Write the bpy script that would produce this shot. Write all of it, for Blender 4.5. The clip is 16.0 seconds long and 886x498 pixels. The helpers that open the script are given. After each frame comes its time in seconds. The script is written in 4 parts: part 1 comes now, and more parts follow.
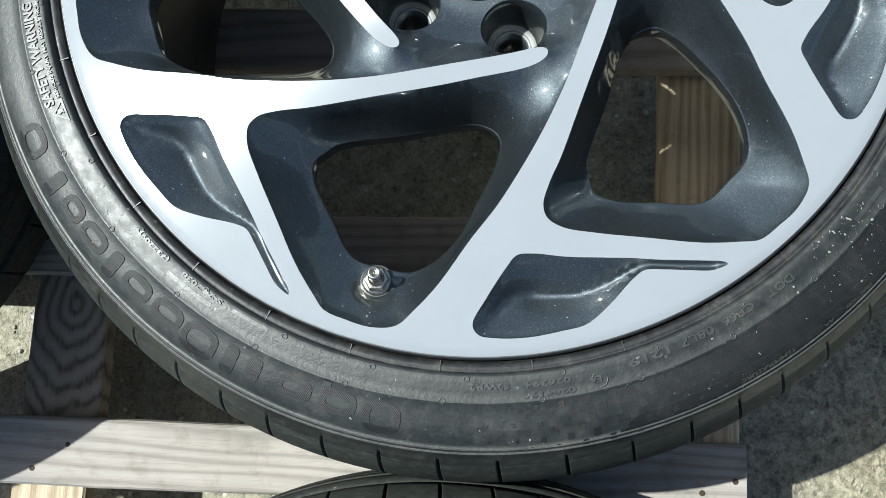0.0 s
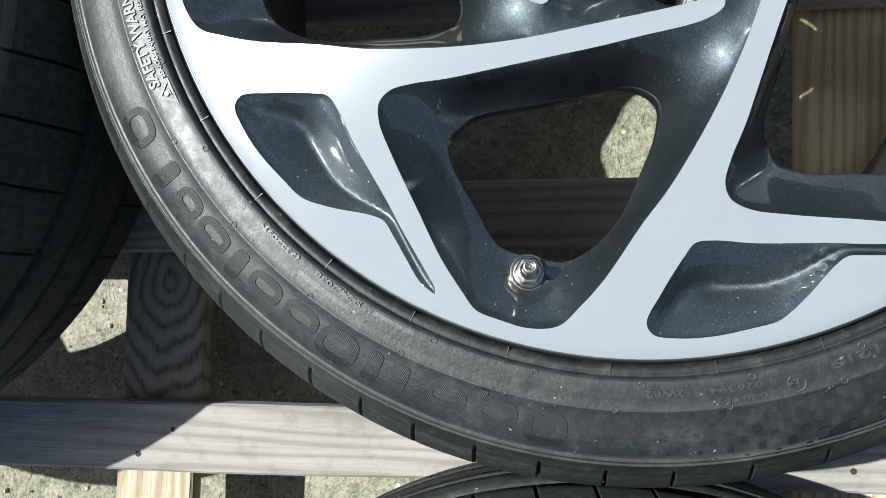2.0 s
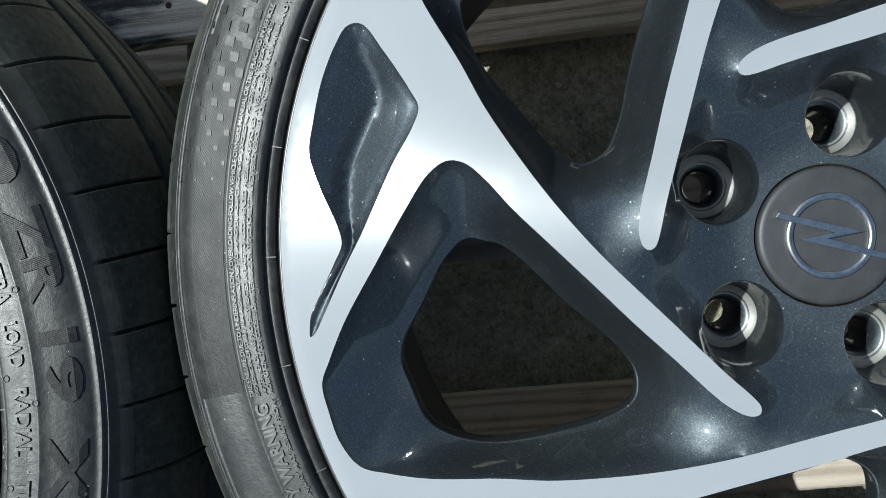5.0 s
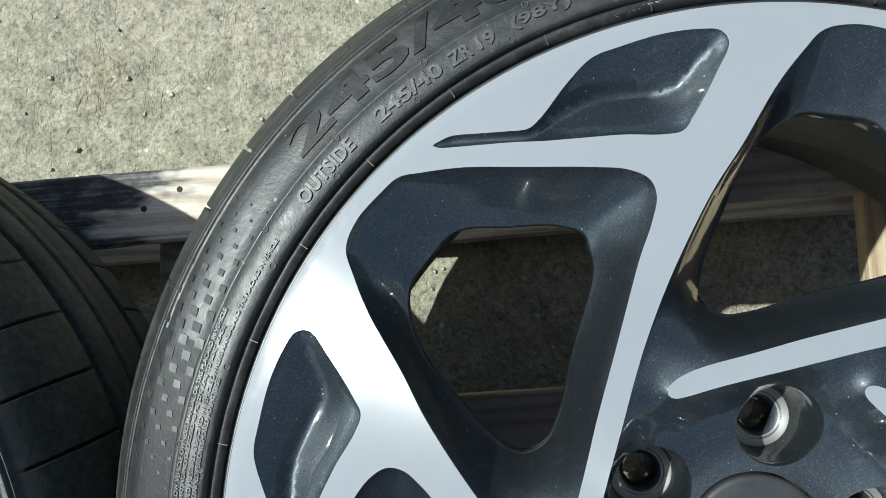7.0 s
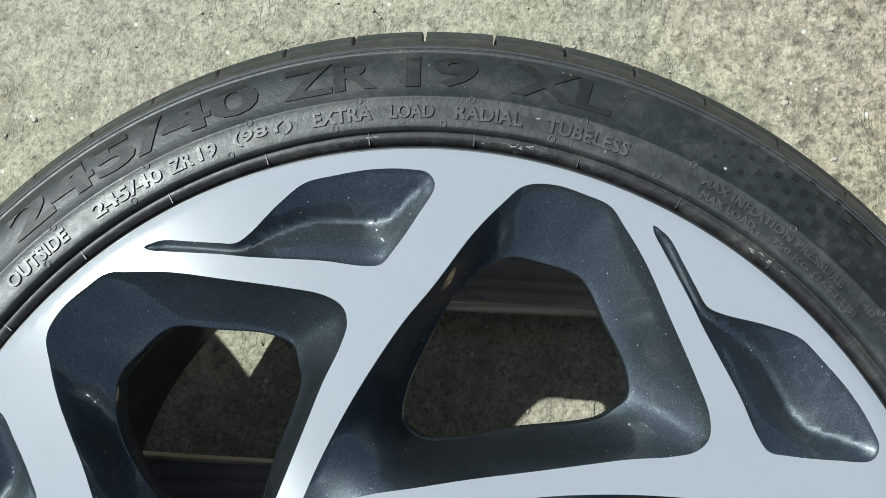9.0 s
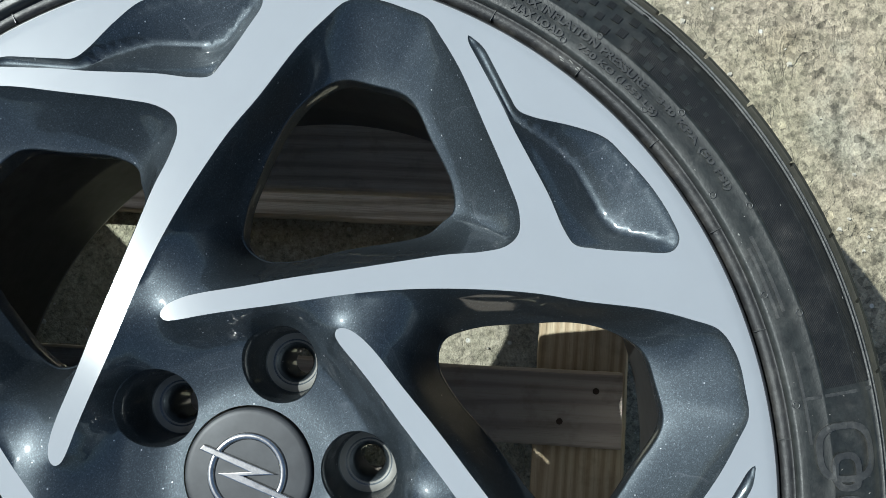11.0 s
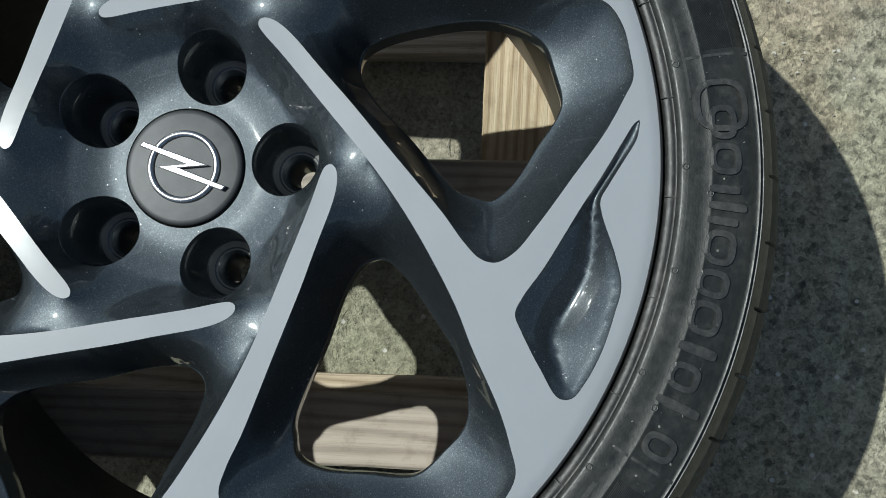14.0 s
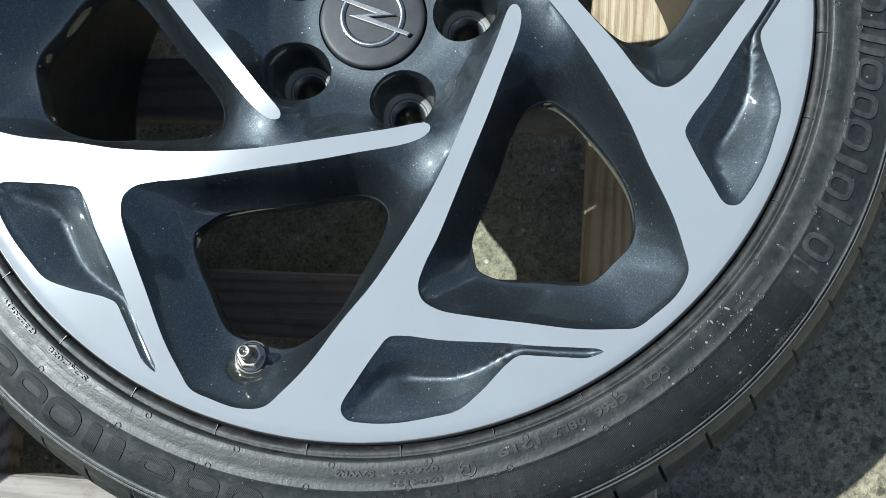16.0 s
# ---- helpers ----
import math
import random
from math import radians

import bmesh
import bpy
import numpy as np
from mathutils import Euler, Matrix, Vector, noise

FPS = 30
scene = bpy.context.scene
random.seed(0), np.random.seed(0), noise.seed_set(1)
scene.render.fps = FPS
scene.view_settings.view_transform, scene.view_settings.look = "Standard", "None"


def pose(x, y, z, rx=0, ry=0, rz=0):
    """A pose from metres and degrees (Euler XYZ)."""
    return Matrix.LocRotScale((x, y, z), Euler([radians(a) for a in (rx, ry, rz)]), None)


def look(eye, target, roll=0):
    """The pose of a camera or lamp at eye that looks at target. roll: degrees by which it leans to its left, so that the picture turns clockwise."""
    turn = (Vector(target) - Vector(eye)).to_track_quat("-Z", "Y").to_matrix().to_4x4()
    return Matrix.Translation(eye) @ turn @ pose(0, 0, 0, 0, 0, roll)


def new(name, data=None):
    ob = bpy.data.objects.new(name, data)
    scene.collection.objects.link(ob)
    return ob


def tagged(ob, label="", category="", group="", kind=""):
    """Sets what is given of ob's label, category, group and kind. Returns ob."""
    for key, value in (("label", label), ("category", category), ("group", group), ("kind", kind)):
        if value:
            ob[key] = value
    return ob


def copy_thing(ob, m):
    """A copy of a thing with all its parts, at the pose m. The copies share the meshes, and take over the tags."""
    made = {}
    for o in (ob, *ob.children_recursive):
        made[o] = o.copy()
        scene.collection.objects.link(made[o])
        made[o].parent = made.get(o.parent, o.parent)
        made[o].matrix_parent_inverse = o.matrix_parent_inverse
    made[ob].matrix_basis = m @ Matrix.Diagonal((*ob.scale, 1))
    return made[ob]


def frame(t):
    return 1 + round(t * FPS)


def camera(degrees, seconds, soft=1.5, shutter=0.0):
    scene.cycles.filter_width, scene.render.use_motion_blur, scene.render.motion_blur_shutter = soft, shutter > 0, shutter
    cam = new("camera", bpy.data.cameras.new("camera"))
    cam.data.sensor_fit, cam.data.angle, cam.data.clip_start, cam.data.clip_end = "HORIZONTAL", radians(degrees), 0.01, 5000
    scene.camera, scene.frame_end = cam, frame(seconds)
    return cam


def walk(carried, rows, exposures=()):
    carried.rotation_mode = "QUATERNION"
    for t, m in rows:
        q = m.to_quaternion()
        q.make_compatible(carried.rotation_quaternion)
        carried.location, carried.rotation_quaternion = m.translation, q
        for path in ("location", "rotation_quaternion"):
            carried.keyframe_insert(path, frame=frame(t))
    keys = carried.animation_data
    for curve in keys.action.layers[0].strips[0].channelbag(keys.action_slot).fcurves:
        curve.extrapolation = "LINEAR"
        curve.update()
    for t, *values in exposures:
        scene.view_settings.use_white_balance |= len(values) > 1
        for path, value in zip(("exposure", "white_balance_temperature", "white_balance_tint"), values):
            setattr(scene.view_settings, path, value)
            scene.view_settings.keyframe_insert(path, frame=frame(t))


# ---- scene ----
# CAMERA BEGIN
LENS = 55.90
cam = camera(LENS, 16.0, soft=0.35)
ROWS = [  # seconds, place, turn in degrees
    (0.0, 0.0059, -0.2559, 0.8449, 7.30, 3.32, 0.00),
    (0.5, -0.0425, -0.2374, 0.8255, 4.99, 5.58, -0.70),
    (1.0, -0.0547, -0.2534, 0.8161, 4.67, 6.04, -1.43),
    (1.5, -0.0533, -0.2477, 0.8139, 4.06, 6.01, -1.29),
    (2.0, -0.0595, -0.2151, 0.7974, 2.04, 6.17, -1.55),
    (2.5, -0.1080, -0.1591, 0.7832, -1.10, 6.27, -3.09),
    (3.0, -0.1412, -0.1060, 0.7743, -1.93, 6.31, -4.01),
    (3.5, -0.1459, -0.0611, 0.7615, -2.00, 6.15, -5.25),
    (3.7, -0.1505, -0.0438, 0.7595, -1.84, 5.78, -5.57),
    (5.8, -0.1353, 0.0666, 0.7549, -0.77, 5.07, -7.62),
    (6.0, -0.1316, 0.0827, 0.7550, -0.01, 5.04, -6.63),
    (6.5, -0.1166, 0.1102, 0.7563, 1.62, 4.80, -6.05),
    (7.0, -0.1073, 0.1322, 0.7683, 3.02, 4.65, -5.48),
    (7.5, -0.0799, 0.1537, 0.7625, 3.59, 4.42, -3.53),
    (8.0, -0.0481, 0.1681, 0.7687, 4.31, 4.24, -3.01),
    (8.5, -0.0092, 0.1762, 0.7733, 4.69, 3.97, -3.03),
    (9.0, 0.0316, 0.1779, 0.7757, 4.36, 3.05, 1.57),
    (9.2, 0.0418, 0.1752, 0.7754, 4.17, 3.04, 2.49),
    (11.3, 0.1288, 0.0522, 0.7785, 6.72, 2.92, 1.36),
    (11.5, 0.1331, 0.0421, 0.7789, 6.93, 2.89, 1.36),
    (12.0, 0.1540, 0.0142, 0.7892, 7.80, 2.91, 0.99),
    (12.5, 0.1728, -0.0131, 0.7825, 7.78, 2.79, 0.77),
    (13.0, 0.1920, -0.0424, 0.7836, 7.66, 3.07, 1.43),
    (13.5, 0.1911, -0.0732, 0.7885, 7.06, 3.02, 1.67),
    (14.0, 0.1710, -0.0951, 0.7953, 6.22, 3.25, 0.35),
    (14.5, 0.1356, -0.1299, 0.8066, 5.98, 3.54, -0.00),
    (15.0, 0.1092, -0.1705, 0.8166, 6.61, 4.08, -1.49),
    (15.5, 0.0882, -0.2074, 0.8306, 8.62, 3.94, -1.54),
    (16.0, 0.0769, -0.2192, 0.8344, 8.61, 3.29, 1.24),
]
# CAMERA END
EXPOSURES = [(0.0, 0.56, 5900, 0), (2.0, 0.56, 5900, 0), (3.5, 0.54, 5850, 0), (6.0, 0.26, 5850, 0), (9.0, 0.25, 5800, 0), (11.5, 0.22, 5780, 0), (12.5, 0.24, 5820, 0), (13.0, 0.08, 5950, 0), (13.5, -0.45, 6070, 0), (14.0, -0.24, 5950, 0), (14.5, 0.18, 5730, 0), (15.0, 0.29, 5650, 0), (16.0, 0.29, 5680, 0)]
walk(cam, [(t, pose(x, y, z, rx, ry, rz)) for t, x, y, z, rx, ry, rz in ROWS], EXPOSURES)

# ---- world and sun ----
SUN_TOWARDS = Vector((0.618, -0.186, -1.0)).normalized()  # the way the sunlight travels
SUN_UP = math.asin(-SUN_TOWARDS.z)
world = bpy.data.worlds.new("sky")
world.use_nodes = True
scene.world = world
wn = world.node_tree.nodes
sky = wn.new("ShaderNodeTexSky")
sky.sky_type = "NISHITA"
sky.sun_disc = False
sky.dust_density, sky.air_density, sky.ozone_density = 2.5, 1.0, 1.0
sky.sun_elevation = SUN_UP
sky.sun_rotation = math.atan2(-SUN_TOWARDS.x, -SUN_TOWARDS.y)
wn["Background"].inputs["Strength"].default_value = 0.07
world.node_tree.links.new(sky.outputs["Color"], wn["Background"].inputs["Color"])
sun = new("sun", bpy.data.lights.new("sun", "SUN"))
sun.data.energy, sun.data.angle, sun.data.color = 5.0, radians(0.53), (1.0, 0.955, 0.89)
sun.matrix_world = look(Vector((0, 0, 3)) - SUN_TOWARDS * 4, Vector((0, 0, 3)))

# ---- materials ----


def material(name):
    m = bpy.data.materials.new(name)
    m.use_nodes = True
    nodes, links = m.node_tree.nodes, m.node_tree.links
    return m, nodes, links, nodes["Principled BSDF"]


def tex(nodes, links, kind, scale, detail=4.0, rough=0.55, stretch=(1, 1, 1), turn=0.0):
    """A procedural texture on object coordinates; gives its node."""
    co = nodes.new("ShaderNodeTexCoord")
    mp = nodes.new("ShaderNodeMapping")
    mp.inputs["Scale"].default_value = stretch
    mp.inputs["Rotation"].default_value = (0, 0, turn)
    links.new(co.outputs["Object"], mp.inputs["Vector"])
    t = nodes.new("ShaderNodeTex" + kind)
    t.inputs["Scale"].default_value = scale
    if kind == "Noise":
        t.inputs["Detail"].default_value, t.inputs["Roughness"].default_value = detail, rough
    links.new(mp.outputs["Vector"], t.inputs["Vector"])
    return t


def ramp(nodes, links, source, stops):
    r = nodes.new("ShaderNodeValToRGB")
    while len(r.color_ramp.elements) < len(stops):
        r.color_ramp.elements.new(0.5)
    for e, (p, c) in zip(r.color_ramp.elements, stops):
        e.position, e.color = p, (*c, 1) if len(c) == 3 else c
    links.new(source, r.inputs["Fac"])
    return r.outputs["Color"]


def grey(v):
    return (v, v, v)


def mix(nodes, links, fac, a, b, mode="MIX"):
    m = nodes.new("ShaderNodeMix")
    m.data_type, m.blend_type = "RGBA", mode
    for socket, v in ((m.inputs[0], fac), (m.inputs[6], a), (m.inputs[7], b)):
        if isinstance(v, (int, float)):
            socket.default_value = v
        elif isinstance(v, tuple):
            socket.default_value = (*v, 1)
        else:
            links.new(v, socket)
    return m.outputs[2]


def bump(nodes, links, height, strength, distance, after=None):
    b = nodes.new("ShaderNodeBump")
    b.inputs["Strength"].default_value, b.inputs["Distance"].default_value = strength, distance
    links.new(height, b.inputs["Height"])
    if after is not None:
        links.new(after, b.inputs["Normal"])
    return b.outputs["Normal"]


def make_concrete():
    m, n, l, p = material("weathered_concrete")
    big = tex(n, l, "Noise", 3.0, 5, 0.6)
    mid = tex(n, l, "Noise", 28.0, 6, 0.65)
    fine = tex(n, l, "Noise", 230.0, 4, 0.7)
    pits = tex(n, l, "Voronoi", 95.0)
    stones = tex(n, l, "Voronoi", 165.0)
    base = ramp(n, l, mid.outputs["Fac"], [(0.3, (0.272, 0.252, 0.194)), (0.52, (0.338, 0.314, 0.244)), (0.72, (0.372, 0.348, 0.272))])
    green = ramp(n, l, big.outputs["Fac"], [(0.42, (1.04, 1, 0.97)), (0.62, (0.88, 0.94, 0.78))])
    base = mix(n, l, 0.5, base, green, "MULTIPLY")
    sep = n.new("ShaderNodeSeparateXYZ")
    co = n.new("ShaderNodeTexCoord")
    l.new(co.outputs["Object"], sep.inputs[0])
    drift = n.new("ShaderNodeMath")
    drift.operation = "MULTIPLY_ADD"
    l.new(tex(n, l, "Noise", 2.6, 5, 0.65).outputs["Fac"], drift.inputs[0])
    drift.inputs[1].default_value = 0.9
    l.new(sep.outputs["X"], drift.inputs[2])
    brown = ramp(n, l, drift.outputs[0], [(0.60, (1, 1, 1)), (0.85, (1.06, 0.99, 0.95)), (0.95, (1.06, 0.99, 0.95)), (1.0, (1, 1, 1))])
    base = mix(n, l, 1.0, base, brown, "MULTIPLY")
    stain = ramp(n, l, tex(n, l, "Noise", 9.0, 3, 0.5).outputs["Fac"], [(0.60, (1, 1, 1)), (0.72, (0.78, 0.68, 0.55))])
    base = mix(n, l, 0.4, base, stain, "MULTIPLY")
    dark = ramp(n, l, pits.outputs["Distance"], [(0.05, (0.45, 0.44, 0.40)), (0.16, (1, 1, 1))])
    gate = ramp(n, l, fine.outputs["Fac"], [(0.50, grey(0.0)), (0.60, grey(1.0))])
    base = mix(n, l, gate, base, mix(n, l, 0.8, base, dark, "MULTIPLY"))
    grit = ramp(n, l, fine.outputs["Fac"], [(0.32, grey(0.35)), (0.46, grey(1.0)), (0.68, grey(1.4))])
    base = mix(n, l, 0.75, base, grit, "MULTIPLY")
    cell = ramp(n, l, stones.outputs["Color"], [(0.0, grey(0.40)), (0.35, grey(0.9)), (0.5, grey(1.0)), (0.88, grey(1.12)), (1.0, (1.5, 1.48, 1.4))])
    # the surface is worn down to the gravel on one side of the yard
    worn_off = ramp(n, l, drift.outputs[0], [(0.50, grey(0.25)), (0.85, grey(1.0))])
    base = mix(n, l, worn_off, base, cell, "MULTIPLY")
    pit = ramp(n, l, tex(n, l, "Noise", 62.0, 4, 0.6).outputs["Fac"], [(0.36, grey(0.38)), (0.47, grey(1.0))])
    base = mix(n, l, mix(n, l, 1.0, worn_off, grey(0.75), "MULTIPLY"), base, pit, "MULTIPLY")
    crumbs = tex(n, l, "Voronoi", 520.0)
    base = mix(n, l, 0.42, base, ramp(n, l, crumbs.outputs["Color"], [(0.0, grey(0.45)), (0.45, grey(1.0)), (1.0, grey(1.35))]), "MULTIPLY")
    pebble = tex(n, l, "Voronoi", 42.0)
    spot = ramp(n, l, pebble.outputs["Distance"], [(0.07, grey(1.0)), (0.11, grey(0.0))])
    rare = ramp(n, l, pebble.outputs["Color"], [(0.52, grey(0.0)), (0.56, grey(1.0))])
    base = mix(n, l, mix(n, l, 1.0, spot, rare, "MULTIPLY"), base, (0.62, 0.60, 0.54))
    hole = ramp(n, l, tex(n, l, "Voronoi", 24.0).outputs["Distance"], [(0.025, grey(0.3)), (0.055, grey(1.0))])
    base = mix(n, l, 0.5, base, hole, "MULTIPLY")
    moss = ramp(n, l, tex(n, l, "Noise", 48.0, 5, 0.7).outputs["Fac"], [(0.40, (0.42, 0.46, 0.40)), (0.54, (1, 1, 1))])
    base = mix(n, l, 0.42, base, moss, "MULTIPLY")
    hollow = ramp(n, l, tex(n, l, "Noise", 70.0, 3, 0.6).outputs["Fac"], [(0.30, grey(0.45)), (0.40, grey(1.0))])
    base = mix(n, l, 0.8, base, hollow, "MULTIPLY")
    l.new(base, p.inputs["Base Color"])
    p.inputs["Roughness"].default_value = 0.9
    h = mix(n, l, 0.5, mid.outputs["Fac"], fine.outputs["Fac"])
    nrm = bump(n, l, h, 0.9, 0.004)
    # torn ridges and shallow flakes left by the trowel
    torn = tex(n, l, "Noise", 34.0, 5, 0.55, (1, 0.7, 1), 0.5)
    torn.inputs["Distortion"].default_value = 0.6
    ridge = ramp(n, l, torn.outputs["Fac"], [(0.40, grey(0.75)), (0.47, grey(0.78)), (0.50, grey(0.0)), (0.53, grey(0.70)), (0.62, grey(1.0))])
    where = ramp(n, l, tex(n, l, "Noise", 9.0, 3, 0.6).outputs["Fac"], [(0.44, grey(0.1)), (0.62, grey(1.0))])
    nrm = bump(n, l, mix(n, l, where, grey(0.75), ridge), 0.55, 0.0035, nrm)
    nrm = bump(n, l, stones.outputs["Distance"], 0.5, 0.0016, nrm)
    nrm = bump(n, l, crumbs.outputs["Distance"], 0.5, 0.0008, nrm)
    l.new(nrm, p.inputs["Normal"])
    return m


def make_wood(name, tones, along, knot=None, weathered=0.0, reach=0.17, fade=0.12, old_shade_tones=(0.022, 0.10, 0.24), contrast=0.5):
    """Rough sawn softwood, grain along x or y; tones: dark, middle, light."""
    m, n, l, p = material(name)
    info = n.new("ShaderNodeObjectInfo")
    s = (1.2, 34, 34) if along == "x" else (34, 1.2, 34)
    co = n.new("ShaderNodeTexCoord")
    # growth rings cut lengthwise: wavering lines, or rings round a knot
    mp = n.new("ShaderNodeMapping")
    mp.inputs["Scale"].default_value = (1, 0.62, 1) if knot else ((0.10, 1, 1) if along == "x" else (1, 0.10, 1))
    if knot:
        mp.inputs["Location"].default_value = (-knot[0], -knot[1] * 0.62, -knot[2])
    else:
        move = n.new("ShaderNodeVectorMath")
        move.operation = "SCALE"
        move.inputs[0].default_value = (0.9, 1.3, 0.4)
        l.new(info.outputs["Random"], move.inputs["Scale"])
        l.new(move.outputs[0], mp.inputs["Location"])
    l.new(co.outputs["Object"], mp.inputs["Vector"])
    growth = n.new("ShaderNodeTexWave")
    growth.wave_type = "RINGS" if knot else "BANDS"
    growth.wave_profile = "SIN"
    if knot:
        growth.rings_direction = "Z"
    else:
        growth.bands_direction = "Y" if along == "x" else "X"
    growth.inputs["Scale"].default_value = 31.0 if knot else 26.0
    growth.inputs["Distortion"].default_value = 9.0 if knot else 22.0
    growth.inputs["Detail"].default_value, growth.inputs["Detail Scale"].default_value = 3.0, 0.6 if knot else 0.45
    l.new(mp.outputs["Vector"], growth.inputs["Vector"])
    streak = tex(n, l, "Noise", 11.0, 3, 0.6, s)
    blot = tex(n, l, "Noise", 7.0, 4, 0.6)
    grain = mix(n, l, 0.6 if knot else 0.45, growth.outputs["Fac"], streak.outputs["Fac"])
    c = ramp(n, l, grain, [(0.25, tones[2]), (0.58, tones[1]), (0.74, tones[0])])
    c = mix(n, l, contrast, c, ramp(n, l, streak.outputs["Fac"], [(0.32, (0.68, 0.62, 0.57)), (0.5, (1, 1, 1)), (0.8, (1.1, 1.08, 1.04))]), "MULTIPLY")
    c = mix(n, l, 0.7, c, ramp(n, l, blot.outputs["Fac"], [(0.30, (0.70, 0.74, 0.70)), (0.55, (1, 1, 1))]), "MULTIPLY")
    crack = ramp(n, l, tex(n, l, "Noise", 26.0, 2, 0.5, s).outputs["Fac"], [(0.25, (0.30, 0.27, 0.24)), (0.32, (1, 1, 1))])
    c = mix(n, l, 0.35, c, crack, "MULTIPLY")
    stain = ramp(n, l, tex(n, l, "Noise", 38.0, 4, 0.65).outputs["Fac"], [(0.33, (0.55, 0.52, 0.47)), (0.46, (1, 1, 1))])
    c = mix(n, l, 0.4, c, stain, "MULTIPLY")
    # greyer, darker wood towards one end; the first deck board's also holds painted shade
    axes = n.new("ShaderNodeSeparateXYZ")
    l.new(co.outputs["Object"], axes.inputs[0])
    worn = n.new("ShaderNodeMath")
    worn.operation = "MULTIPLY_ADD"
    l.new(tex(n, l, "Noise", 6.0, 4, 0.6, (1, 3, 3)).outputs["Fac"], worn.inputs[0])
    worn.inputs[1].default_value = 0.5
    l.new(axes.outputs["X" if along == "x" else "Y"], worn.inputs[2])
    age_shade = ramp(n, l, worn.outputs[0], [(reach, grey(1.0)), (reach + fade, grey(0.0))]) if along == "x" else ramp(n, l, worn.outputs[0], [(0.25, grey(0.0)), (0.4, grey(1.0))])
    o0, o1, o2 = old_shade_tones
    old = ramp(n, l, mix(n, l, 0.5, streak.outputs["Fac"], tex(n, l, "Noise", 60.0, 5, 0.7).outputs["Fac"]), [(0.34, (o0, o0 * 1.03, o0 * 1.03)), (0.5, (o1, o1 * 1.02, o1)), (0.66, (o2, o2, o2 * 0.97))])
    old = mix(n, l, 1.0, old, crack, "MULTIPLY")
    c = mix(n, l, mix(n, l, 1.0, age_shade, grey(weathered), "MULTIPLY"), c, old)
    own = ramp(n, l, info.outputs["Random"], [(0.0, (0.90, 0.90, 0.92)), (1.0, (1.08, 1.04, 0.98))])
    c = mix(n, l, 1.0, c, own, "MULTIPLY")
    l.new(c, p.inputs["Base Color"])
    p.inputs["Roughness"].default_value = 0.85
    nrm = bump(n, l, streak.outputs["Fac"], 0.8, 0.0016)
    nrm = bump(n, l, growth.outputs["Fac"], 0.1, 0.0006, nrm)
    nrm = bump(n, l, tex(n, l, "Noise", 160.0, 3, 0.6).outputs["Fac"], 0.45, 0.0009, nrm)
    l.new(nrm, p.inputs["Normal"])
    return m


